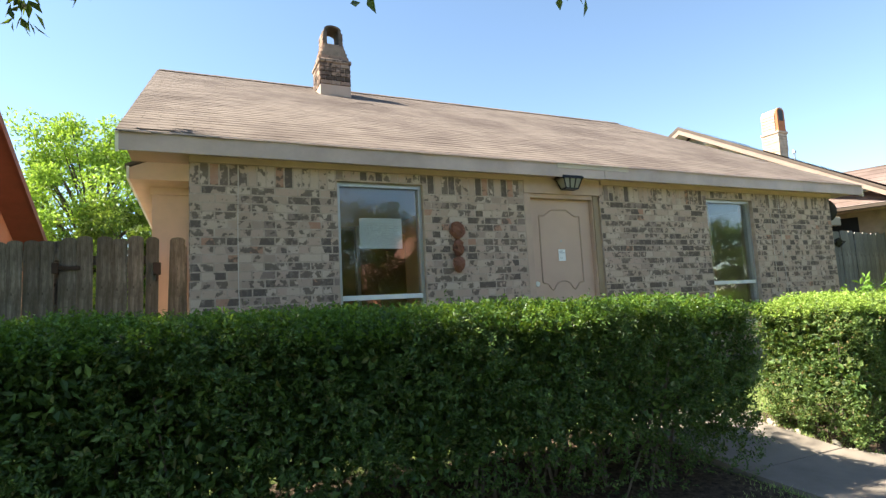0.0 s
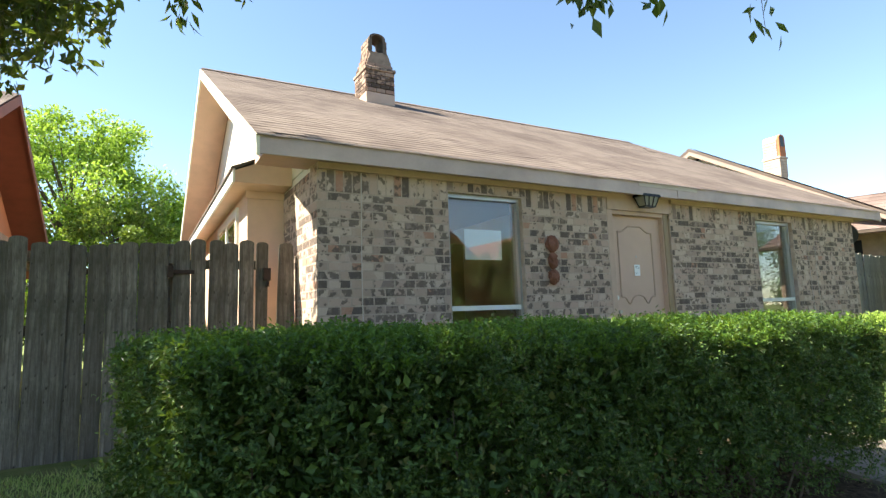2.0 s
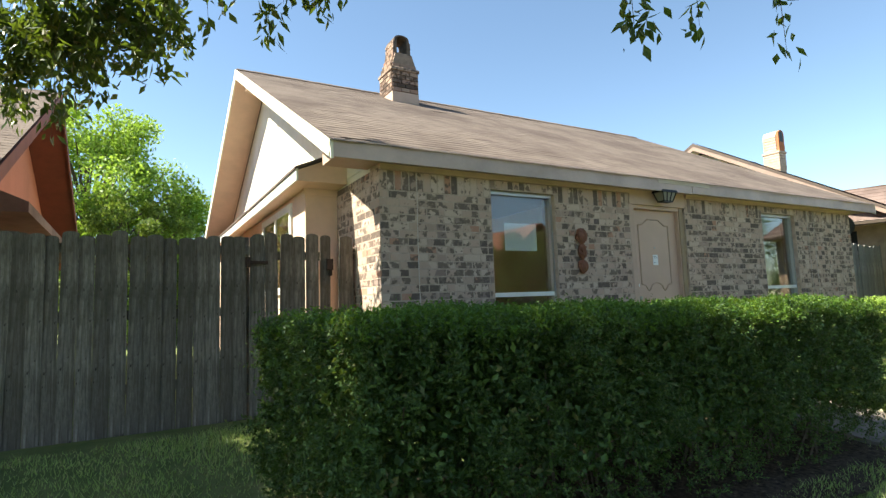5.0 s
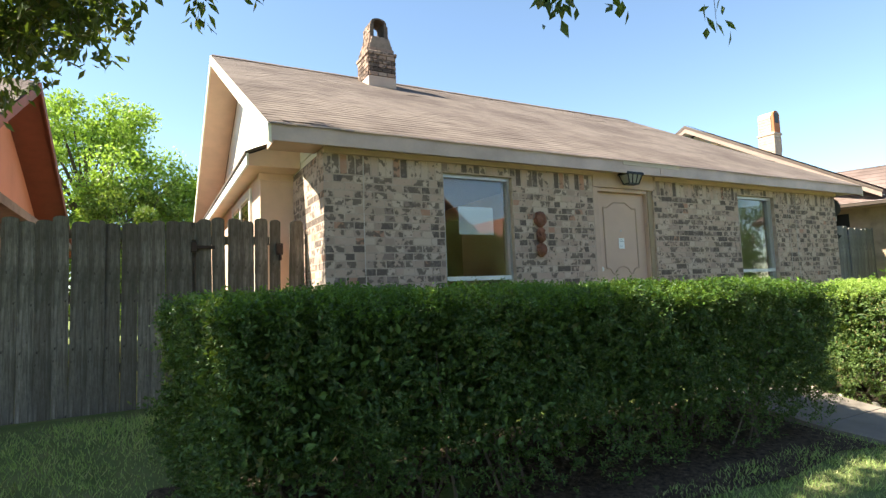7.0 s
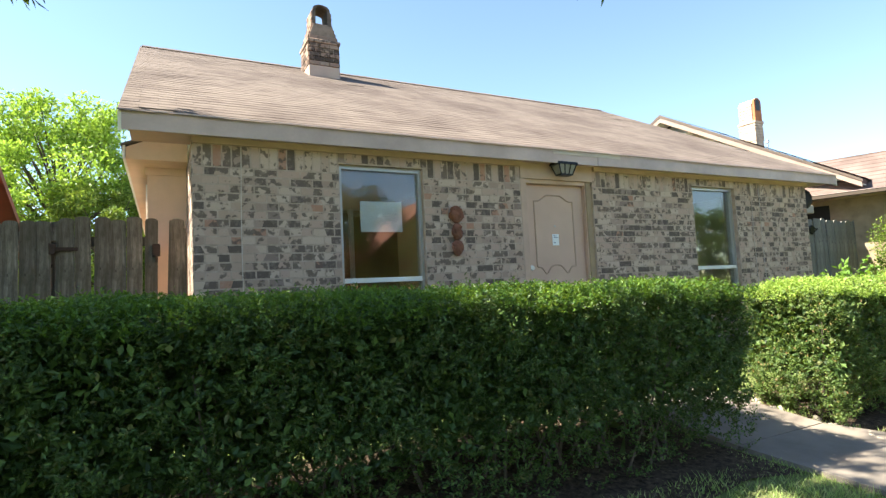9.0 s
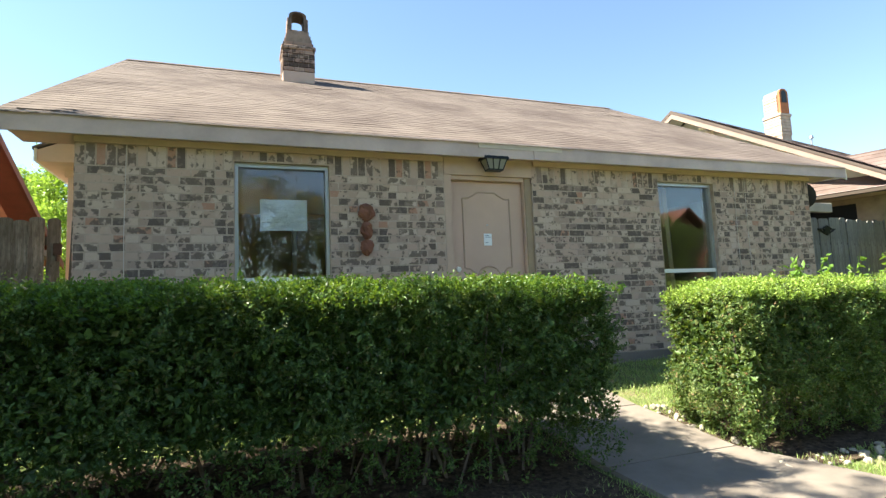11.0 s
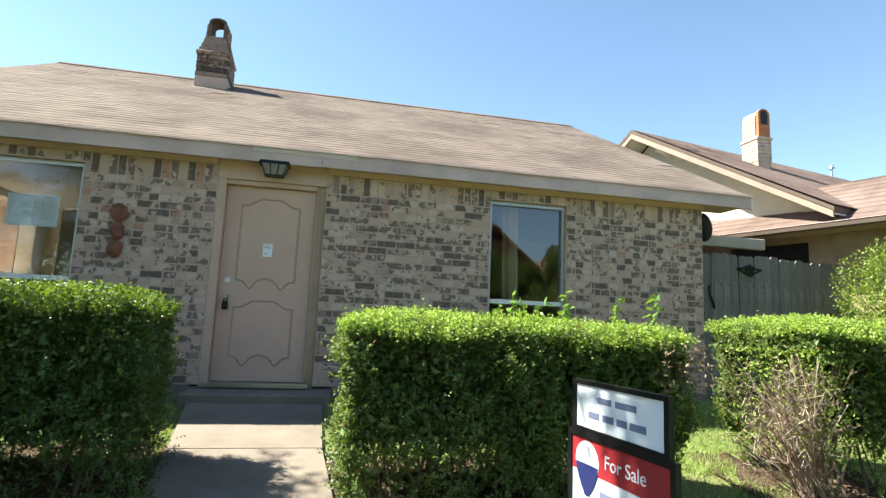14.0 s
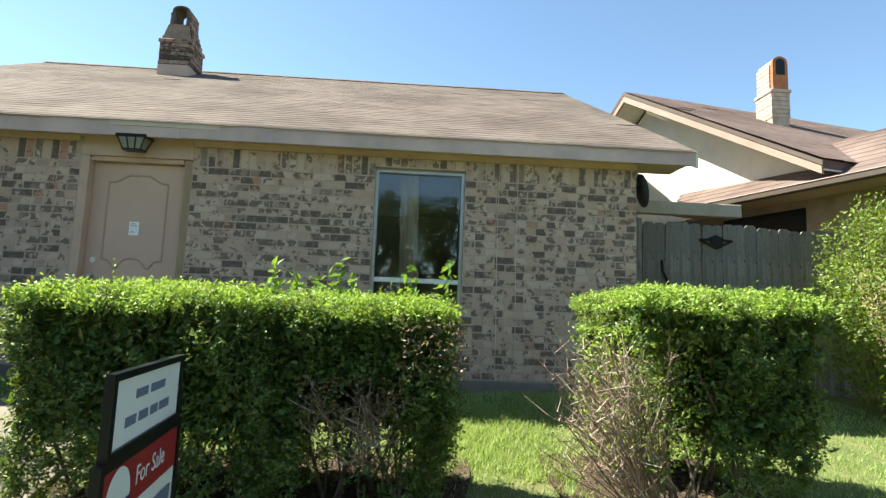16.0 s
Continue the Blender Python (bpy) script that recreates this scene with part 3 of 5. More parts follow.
# three terracotta ornaments, one above another
orn = thing("wall_ornament", (2.64, -0.02, 1.4), "string of three rust-brown clay ornaments on the brick", "wall ornament")
for z, w, h in ((1.80, 0.085, 0.14), (1.61, 0.07, 0.135), (1.43, 0.072, 0.125)):
    bm = bmesh.new()
    bmesh.ops.create_uvsphere(bm, u_segments=16, v_segments=10, radius=1.0)
    for v in bm.verts:
        n = noise.noise(v.co * 2.1 + Vector((z * 7, 0, 0))) * 0.55
        v.co = Vector((2.645 + v.co.x * w * (1 + n) * (1.0 - 0.25 * max(0, -v.co.z)), -0.02 + v.co.y * 0.045 * (1 + n), z + v.co.z * h * 0.72))
    part("clay_piece", bm, TERRA, orn)

# thin white cables down the brick
for x in (0.41, 7.86, 8.06):
    bm = bmesh.new()
    tube(bm, [(x + 0.006 * math.sin(3 * z), -0.012, z) for z in np.linspace(0.15, 2.42, 9)], 0.0042, sides=5)
    solo("cable", bm, paint("cable_paint", (0.58, 0.49, 0.43), 0.6, 0.3), "thin white cable running down the brick wall", "cable", "wall cables")

# satellite dish at the far corner
dish = thing("satellite_dish", (HX + 0.1, -0.1, 2.2), "dark grey satellite dish fixed at the house corner", "satellite dish")
bm = bmesh.new()
c0 = Vector((HX + 0.07, 0.16, 2.21))
ax = Vector((0.98, -0.05, 0.20)).normalized()
u = ax.orthogonal().normalized(); v_ = ax.cross(u)
rings = []
for r in (0.02, 0.09, 0.145, 0.19):
    rings.append([bm.verts.new(c0 + ax * (r * r * 1.6) + (u * math.cos(k * math.pi / 12) + v_ * math.sin(k * math.pi / 12)) * r) for k in range(24)])
for a, b in zip(rings, rings[1:]):
    for k in range(24):
        bm.faces.new((a[k], a[(k + 1) % 24], b[(k + 1) % 24], b[k]))
bm.faces.new(rings[0])
bmesh.ops.solidify(bm, geom=bm.faces[:], thickness=0.012)
part("reflector", bm, Mat("dish_grey", 0.5).colour((0.10, 0.10, 0.105)).m, dish)
bm = bmesh.new()
tube(bm, [(HX - 0.01, 0.1, 2.28), (HX + 0.12, 0.1, 2.26), tuple(c0)], 0.018)
part("mount", bm, RUSTY, dish, "rusty mounting arm")

# paper notice inside the first window
sheet = thing("window_notice", (1.82, 0.112, 1.62), "large white printed notice taped inside the window", "notice")
part("sheet", boxed(1.585, 0.110, 1.62, 2.05, 0.113, 1.94), PAPER, sheet)
for col in (1.605, 1.825):
    for i in range(9):
        z = 1.885 - i * 0.026
        w = 0.19 if i % 4 else 0.12
        part("text_bar", boxed(col, 0.1072, z, col + w, 0.1098, z + 0.005), FAINT, sheet)

# things seen through the glass
CARD = paint("cardboard", (0.42, 0.27, 0.13), 0.9, 0.2, 4)
solo("closet_door", boxed(1.25, 2.0, 0.102, 2.05, 2.06, 2.1, bevel=0.01), CARD, "tan interior door standing behind the window", "door")
solo("closet_panel", boxed(2.12, 2.3, 0.102, 2.9, 2.36, 2.1, bevel=0.01), CARD, "tan interior panel standing behind the window", "panel")
solo("white_jamb", boxed(2.06, 1.96, 0.102, 2.11, 2.08, 2.15, bevel=0.006), WHITE, "white painted door jamb inside the room", "jamb")
bm = bmesh.new()
pts = [(6.85 + 0.04 * math.sin(i * 1.7) + i * 0.035, 0.35 + 0.035 * math.sin(i * 2.6)) for i in range(7)]
for i, (a, b) in enumerate(zip(pts, pts[1:])):
    q = [bm.verts.new((a[0], a[1], 0.6)), bm.verts.new((b[0], b[1], 0.6)), bm.verts.new((b[0] - 0.05, b[1], 2.35)), bm.verts.new((a[0] - 0.05, a[1], 2.35))]
    bm.faces.new(q)
bmesh.ops.remove_doubles(bm, verts=bm.verts, dist=0.0005)
bmesh.ops.solidify(bm, geom=bm.faces[:], thickness=0.004)
solo("curtain", bm, paint("curtain_cloth", (0.55, 0.42, 0.28), 0.9, 0.2), "tan curtain hanging behind the second window", "curtain")

# ---- chimney ----
HOODB = paint("hood_mortar", (0.27, 0.195, 0.15), 0.9, 0.35, 8)
def chimney(x0, x1, y0, y1, zb, zs, zt, brick, soot, label):
    """A brick stack with a stucco foot, a corbelled shoulder and a tapered arched hood."""
    ob = thing("chimney", ((x0 + x1) / 2, (y0 + y1) / 2, zb), label, "chimney")
    part("foot", boxed(x0 - 0.01, y0 - 0.01, zb - 0.5, x1 + 0.01, y1 + 0.01, zb + 0.17), TAN, ob, "tan stucco foot")
    part("core", boxed(x0 + 0.012, y0 + 0.012, zb + 0.17, x1 - 0.012, y1 - 0.012, zs), MORTAR, ob)
    cx, hw = (x0 + x1) / 2, (x1 - x0) / 2
    tw = hw * 0.58
    zo = zs + (zt - zs) * 0.44
    ow = tw * 0.70
    outer, inner = [], []
    for i in range(17):
        a = math.pi * i / 16
        outer.append((cx + math.cos(a) * tw, zt - tw * 0.55 + math.sin(a) * tw * 0.55))
        inner.append((cx + math.cos(a) * ow, zt - tw * 0.60 + math.sin(a) * tw * 0.42))
    # hood as two cheeks, a sill and an arch ring
    bm = bmesh.new()
    prism(bm, [(cx - hw, zs + 0.03), (cx + hw, zs + 0.03), (cx + tw * 1.12, zo), (cx - tw * 1.12, zo)], y0 + 0.03, y1 - 0.03, "y")
    part("hood_base", bm, HOODB, ob)
    bm = bmesh.new()
    for i in range(16):
        prism(bm, [outer[i], outer[i + 1], inner[i + 1], inner[i]], y0 + 0.10, y1 - 0.10, "y")
    for s, o, n_ in ((1, outer[0], inner[0]), (-1, outer[16], inner[16])):
        q = [(cx + s * tw * 1.12, zo), o, n_, (cx + s * ow, zo)]
        prism(bm, q if s > 0 else q[::-1], y0 + 0.10, y1 - 0.10, "y")
    bmesh.ops.remove_doubles(bm, verts=bm.verts, dist=0.0005)
    part("hood_arch", bm, soot, ob, "soot-darkened brick arch")
    part("shoulder", boxed(x0 - 0.035, y0 - 0.035, zs - 0.03, x1 + 0.035, y1 + 0.035, zs + 0.04, bevel=0.012), brick, ob)
    # bricks on the four sides of the stack and the front and sides of the hood
    r = random.Random(5)
    shared = [mesh_of(boxed(-0.5, -0.5, -0.5, 0.5, 0.5, 0.5, bevel=0.04), "brick", brick)]
    course = 0.083
    z = zb + 0.175
    row = 0
    while z + course < zt - tw * 0.5:
        if not zs - 0.10 < z < zs + 0.03:
            f = 0.0 if z < zs else min(1.0, (z - zs) / (zo - zs))
            h2 = hw + (tw * 1.12 - hw) * f
            if z > zo:
                h2 = tw * 1.10
            inset = 0.0 if z < zs else 0.03 + 0.07 * f
            for face in range(4):
                if face in (0, 2):
                    a, b, yy = cx - h2, cx + h2, (y0 + inset if face == 0 else y1 - inset)
                else:
                    a, b, yy = y0 + inset, y1 - inset, (cx - h2 if face == 1 else cx + h2)
                if z > zo and face in (0, 2):
                    continue
                n = 3 if face in (0, 2) else 3
                cut = [a + (b - a) * k / n for k in range(n + 1)]
                if row % 2:
                    cut = [a, *[c - (b - a) / n / 2 for c in cut[1:]], b]
                for p, q in zip(cut, cut[1:]):
                    o = new("brick", shared[0])
                    hang(o, ob)
                    d = 0.028 + r.uniform(0, 0.012)
                    size = (q - p - 0.012, d, course - 0.012) if face in (0, 2) else (d, q - p - 0.012, course - 0.012)
                    at = ((p + q) / 2, yy, z + course / 2) if face in (0, 2) else (yy, (p + q) / 2, z + course / 2)
                    o.matrix_basis = Matrix.LocRotScale(at, Euler((0, 0, 0)), size)
        z += course
        row += 1
    return ob


SOOT = paint("sooty_brick", (0.13, 0.095, 0.075), 0.95, 0.5, 8, 50, 0.5)
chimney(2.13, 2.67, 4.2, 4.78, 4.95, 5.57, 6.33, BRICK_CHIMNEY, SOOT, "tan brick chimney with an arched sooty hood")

# ---- fences ----
def plank_mesh(w, h, ear, mat, round_top):
    bm = bmesh.new()
    if round_top:
        top = [(w / 2 * math.cos(a), h - ear + ear * math.sin(a)) for a in np.linspace(0, math.pi, 7)]
        out = [(-w / 2, 0), (w / 2, 0), *top]
    else:
        out = [(-w / 2, 0), (w / 2, 0), (w / 2, h - ear), (w / 2 - ear, h), (-w / 2 + ear, h), (-w / 2, h - ear)]
    prism(bm, out, -0.009, 0.009, "y")
    return mesh_of(bm, "plank", mat)


def planks(parent, x0, x1, y, z0, shapes, pitch, seed, lean=1.0, gap=0.006):
    r = random.Random(seed)
    x = x0
    while x < x1:
        o = new("plank", r.choice(shapes))
        hang(o, parent)
        s = r.uniform(0.84, 1.07)
        dz = r.uniform(-0.025, 0.012)
        o.matrix_basis = pose(x + pitch / 2, y + r.uniform(-0.006, 0.006), z0 + dz, r.uniform(-0.5, 0.5), r.uniform(-0.7, 0.7) * lean, r.uniform(-1.5, 1.5)) @ Matrix.Diagonal((s, 1, 1, 1))
        x += pitch * s + gap * r.uniform(0, 1.6)


dog = [plank_mesh(0.125, 1.80 + d, 0.028, WOOD, True) for d in (0, 0.012, -0.015)]
fence = thing("fence", (-3.2, 0.4, 0), "weathered grey wooden privacy fence with rounded pickets", "fence")
planks(fence, -7.6, -1.10, 0.730, -0.02, dog, 0.122, 3, 0.9, 0.006)
for z in (0.35, 1.0, 1.6):
    part("rail", boxed(-7.6, 0.750, z, -1.10, 0.790, z + 0.085), WOOD, fence)
for x in (-7.0, -5.0, -3.0, -1.14):
    part("post", boxed(x - 0.045, 0.795, -0.1, x + 0.045, 0.885, 1.78), WOOD, fence)
RUSTB = paint("dark_rusty_iron", (0.045, 0.028, 0.022), 0.8, 0.4, 15)
gate = thing("gate", (-0.6, 0.4, 0), "weathered wooden side gate with rusty hinges", "gate")
planks(gate, -1.065, -0.34, 0.730, 0.02, dog, 0.124, 8, 1.2, 0.008)
for z in (0.4, 1.55):
    part("rail", boxed(-1.06, 0.750, z, -0.30, 0.790, z + 0.085), WOOD, gate)
for z in (1.50,):
    bm = bmesh.new()
    box(bm, -1.15, 0.695, z, -0.93, 0.716, z + 0.035, bevel=0.004)
    box(bm, -1.15, 0.685, z - 0.03, -1.10, 0.716, z + 0.07, bevel=0.004)
    part("hinge", bm, RUSTB, gate, "rusty strap hinge")
bm = bmesh.new()
box(bm, -0.33, 0.675, 1.44, -0.26, 0.715, 1.56, bevel=0.004)
box(bm, -0.30, 0.650, 1.38, -0.28, 0.715, 1.45, bevel=0.004)
part("latch", bm, RUSTB, gate, "rusty gate latch")
stub = thing("fence", (-0.1, 0.4, 0), "short leaning stub of weathered pickets by the wall", "fence")
planks(stub, -0.235, -0.02, 0.700, 0.0, dog, 0.115, 12, 2.5, 0.004)
part("post", boxed(-0.12, 0.715, -0.1, -0.03, 0.805, 1.72), WOOD, stub)

ear = [plank_mesh(0.145, 1.98 + d, 0.03, WOOD_R, False) for d in (0, 0.008, -0.01)]
rgate = thing("gate", (10.5, 0.5, 0), "grey cedar side gate with a black iron ornament", "gate")
planks(rgate, 9.68, 11.2, 0.66, 0.0, ear, 0.147, 21, 0.3, 0.003)
for z in (0.35, 1.65):
    part("rail", boxed(9.68, 0.68, z, 11.2, 0.72, z + 0.085), WOOD_R, rgate)
bm = bmesh.new()
for s in (1, -1):
    tube(bm, [(10.58 + s * 0.20, 0.635, 1.78), (10.58 + s * 0.10, 0.63, 1.785), (10.58, 0.63, 1.835), (10.58 - s * 0.06, 0.63, 1.76), (10.58, 0.63, 1.685), (10.58 + s * 0.10, 0.63, 1.735), (10.58 + s * 0.20, 0.635, 1.78)], 0.016, sides=5)
frustum(bm, 10.58, 0.63, 0.07, 0.012, 1.70, 0.07, 0.012, 1.82)
part("ornament", bm, BLACK, rgate, "black iron scroll ornament")
bm = bmesh.new()
tube(bm, [(9.92, 0.63, 1.51), (9.92, 0.61, 1.38), (9.97, 0.61, 1.28), (10.0, 0.63, 1.20)], 0.014)
part("handle", bm, BLACK, rgate, "black pull handle")
bm = bmesh.new()
box(bm, 9.66, 0.615, 1.10, 9.84, 0.645, 1.14, bevel=0.004)
box(bm, 9.70, 0.61, 1.04, 9.76, 0.645, 1.20, bevel=0.004)
part("latch", bm, BLACK, rgate, "black gate latch")
rfence = thing("fence", (12.5, 0.5, 0), "grey cedar picket fence beside the gate", "fence")
planks(rfence, 11.22, 14.4, 0.66, -0.03, ear, 0.147, 22, 0.3, 0.003)
for z in (0.35, 1.65):
    part("rail", boxed(11.22, 0.68, z, 14.4, 0.72, z + 0.085), WOOD_R, rfence)
part("post", boxed(9.36, 0.60, -0.1, 9.66, 0.72, 2.0), WOOD_R, rfence, "grey cedar filler boards by the brick")
solo("lintel_beam", boxed(9.36, 0.78, 2.10, 11.0, 0.88, 2.26, bevel=0.008), paint("beam_paint", (0.46, 0.40, 0.34), 0.6, 0.2), "pale painted beam between the two houses", "beam")

def shingles(parent, x0, x1, ye, ze, yr, zr, mat, seed, tab=0.30, rise=0.145, name="shingles"):
    """Courses of overlapping tabs from the eave to the ridge, a little uneven."""
    g = np.random.default_rng(seed)
    L = math.hypot(yr - ye, zr - ze)
    dy, dz = (yr - ye) / L, (zr - ze) / L
    V, F = [], []
    n = int(L / rise)
    for i in range(n + 1):
        s0 = i * rise - 0.02
        x = x0 - (i % 2) * tab / 2
        wave = g.normal(0, 0.003)
        while x < x1:
            a, b = max(x, x0) + 0.002, min(x + tab, x1) - 0.002
            x += tab
            if b - a < 0.03:
                continue
            j = g.normal(0, 0.005) + wave
            lift = 0.0022 + abs(g.normal(0, 0.0008)) + (0.008 if g.random() < 0.006 else 0)
            s, e = s0 + j, min(s0 + rise + 0.03, L)
            q = len(V)
            for ss, up in ((s, lift), (e, 0.0), (s, 0.0)):
                for X in (a, b):
                    V.append((X, ye + dy * ss - dz * up * (1 if yr > ye else -1) * 1.0, ze + dz * ss + abs(dy) * up))
            F.extend([(q, q + 1, q + 3, q + 2), (q + 4, q + 5, q + 1, q)])
    o = new(name, raw_mesh(name, np.array(V), np.array(F), mat))
    hang(o, parent)
    tagged(o, kind="stuff")
    return o


# ---- neighbour house with the red gable ----
def roof_pair(parent, x0, x1, ye, ze, yr, zr, mat, trim, rake, wallx, depth=0.2):
    part("roof", deck(ye, ze, yr, zr, x0, x1), mat, parent)
    part("back_roof", deck(2 * yr - ye, ze, yr, zr, x0, x1), mat, parent)
    for s in (-1, 1):
        bm = bmesh.new()
        y = yr + s * (yr - ye + 0.02)
        xa = x0 - 0.03 if wallx > x0 and rake < 0 else x1
        prism(bm, [(y, ze - 0.02), (yr, zr + 0.0), (yr, zr - depth), (y, ze - depth)], xa, xa + 0.03)
        part("bargeboard", bm, trim, parent)


red = thing("house", (-8, 7, 0), "neighbouring house with a red-brown stucco gable", "house")
NX = -3.34
part("wall", boxed(-14, 2.1, -0.2, NX - 0.62, 12.2, 2.5), RUST, red)
bm = bmesh.new()
prism(bm, [(1.85, 2.5), (12.15, 2.5), (7.0, 4.95)], NX - 0.85, NX - 0.60)
part("gable", bm, RUST, red, "red-brown stucco gable")
roof_pair(red, -14.5, NX, 1.6, 2.40, 7.0, 5.18, SHINGLE, RUSTD, 1, NX - 0.6)
for s in (-1, 1):
    bm = bmesh.new()
    prism(bm, [(7.0 + s * 5.3, 2.29), (7.0, 5.06), (7.0, 5.045), (7.0 + s * 5.3, 2.275)], NX - 0.62, NX)
    part("rake_soffit", bm, RUSTD, red, "dark red rake soffit")
for y in (4.0, 6.6):
    z = 5.03 - 0.515 * abs(y - 7.0)
    bm = bmesh.new()
    prism(bm, [(NX - 0.62, z), (NX - 0.1, z), (NX - 0.1, z - 0.1), (NX - 0.62, z - 0.2)], y - 0.05, y + 0.05, "y")
    part("lookout", bm, RUSTD, red)
bm = bmesh.new()
prism(bm, [(NX - 0.62, 2.86), (NX + 0.02, 2.58), (NX + 0.02, 2.44), (NX - 0.62, 2.44)], 3.9, 12.0, "y")
part("bay_roof", bm, SHINGLE, red, "low grey shingle side roof")

# ---- neighbour house on the other side ----
PX, PY, PZ, EY, EZ = 10.8, 4.03, 5.04, 0.12, 2.71
tan = thing("house", (PX, PY, 0), "neighbouring tan house with a brown shingle roof", "house")
tan.rotation_euler.z = radians(12)
bm = bmesh.new()
prism(bm, [(EY + 0.3, 2.5), (2 * PY - EY - 0.3, 2.5), (2 * PY - EY - 0.3, 2.8), (PY, PZ - 0.2), (EY + 0.3, 2.8)], PX + 0.55, PX + 0.75)
part("gable", bm, CREAM, tan, "bright cream gable wall")
RAKE = paint("rake_paint", (0.33, 0.235, 0.195), 0.6, 0.15)
STONE = paint("tan_stone", (0.40, 0.29, 0.215), 0.9, 0.3, 5)
part("wall", boxed(PX + 0.77, 0.95, -0.2, 26, 7.1, 2.55), STONE, tan)
roof_pair(tan, PX, 26, EY, EZ, PY, PZ, SHINGLE_R, paint("rake_brown", (0.11, 0.08, 0.066), 0.7, 0.2), -1, PX + 0.5, 0.075)
for s in (-1, 1):
    bm = bmesh.new()
    y = PY + s * (PY - EY)
    prism(bm, [(y, EZ - 0.105), (PY, PZ - 0.115), (PY, PZ - 0.135), (y, EZ - 0.125)], PX, PX + 0.55)
    part("rake_soffit", bm, CREAM, tan, "cream painted rake soffit")
for y in (3.45,):
    z = PZ - 0.135 - 0.596 * abs(y - PY)
    bm = bmesh.new()
    prism(bm, [(PX + 0.08, z), (PX + 0.55, z), (PX + 0.55, z - 0.2), (PX + 0.08, z - 0.1)], y - 0.05, y + 0.05, "y")
    part("lookout", bm, CREAM, tan)
for s in (-1, 1):
    bm = bmesh.new()
    y = PY + s * (PY - EY)
    prism(bm, [(y, EZ - 0.077), (PY, PZ - 0.077), (PY, PZ - 0.19), (y, EZ - 0.17)], PX - 0.022, PX + 0.012)
    part("rake_board", bm, RAKE, tan, "pale tan rake board")
shingles(tan, PX - 0.04, PX + 9.0, EY - 0.03, EZ + 0.01, PY, PZ + 0.02, SHINGLE_R, 6)
# low wing before the gable, with a gutter along its eave
WING = Matrix(((0.111, 0.994, 0, 10.70), (-0.994, 0.111, 0, 2.12), (0, 0, 1, 0.12), (0, 0, 0, 1)))


def askew(s0, u0, z0, s1, u1, z1, bevel=0.0):
    """A box along the wing's eave: s runs along it, u in from it."""
    bm = boxed(s0, u0, z0, s1, u1, z1, bevel=bevel)
    bm.transform(WING)
    bmesh.ops.recalc_face_normals(bm, faces=bm.faces[:])
    return bm


bm = bmesh.new()
n_ = 9
for i in range(2 * n_):
    # courses of the low roof, one a little over the next, up to a ridge and down behind it
    ua, ub = i * 0.17, (i + 1) * 0.17 + 0.02
    za, zb = (2.385 + 0.6 * min(u, 2 * n_ * 0.17 - u) for u in (ua, ub))
    s0 = -0.45 - ua * 0.75
    bm.faces.new([bm.verts.new(p) for p in ((s0, ua, za + 0.012), (6.0, ua, za + 0.012), (6.0, ub, zb), (s0, ub, zb))])
    bm.faces.new([bm.verts.new(p) for p in ((s0, ua, za - 0.02), (6.0, ua, za - 0.02), (6.0, ua, za + 0.012), (s0, ua, za + 0.012))])
bm.transform(WING)
tagged(part("skirt_roof", bm, SHINGLE_R, tan, "low pinkish-brown shingle skirt roof"), kind="stuff")
GUTTER = paint("gutter_paint", (0.10, 0.075, 0.06), 0.4, 0.2)
part("gutter", askew(-0.02, -0.105, 2.285, 6.0, -0.004, 2.375, 0.012), GUTTER, tan, "dark brown gutter")
part("gutter_lip", askew(-0.02, -0.115, 2.366, 6.0, -0.106, 2.374), TRIM, tan)
part("wing_soffit", askew(-0.4, 0.0, 2.30, 6.0, 0.5, 2.32), TAN, tan)
part("wing_wall", askew(-0.2, 0.5, -0.4, 6.0, 0.7, 2.42), STONE, tan, "tan stone wing wall")
part("window", askew(0.1, 0.486, 1.75, 1.35, 0.499, 2.2), BLACK, tan, "dark high window under the eave")
REDB = paint("orange_brick", (0.45, 0.17, 0.08), 0.9, 0.3, 8)
stack = thing("chimney", (13.12, 3.22, 4.2), "pale brick chimney with an orange-edged arched hood", "chimney")
SX0, SX1, SYA, SYB = 12.97, 13.27, 3.02, 3.42
PALEB = paint("pale_brick", (0.52, 0.40, 0.31), 0.9, 0.3, 9)
part("foot", boxed(SX0, SYA, 3.600, SX1, SYB, 4.580), PALEB, stack)
bm = bmesh.new()
for i in range(6):
    box(bm, SX0 - 0.012 - 0.004 * (i % 2), SYA - 0.012, 4.320 + i * 0.075, SX1 + 0.012, SYB + 0.012, 4.320 + i * 0.075 + 0.066)
tagged(part("brick_course", bm, PALEB, stack), kind="stuff")
part("shoulder", boxed(SX0 - 0.035, SYA - 0.035, 4.760, SX1 + 0.035, SYB + 0.035, 4.820, bevel=0.01), PALEB, stack)
mid_, half_ = (SX0 + SX1) / 2, (SX1 - SX0) / 2 - 0.02


def arch(half, z0, zt):
    """Outline of an upright with a round head."""
    pts = [(mid_ - half, z0), (mid_ + half, z0)]
    return pts + [(mid_ + half * math.cos(math.pi * k / 12), zt - half * 0.9 + half * 0.9 * math.sin(math.pi * k / 12)) for k in range(13)]


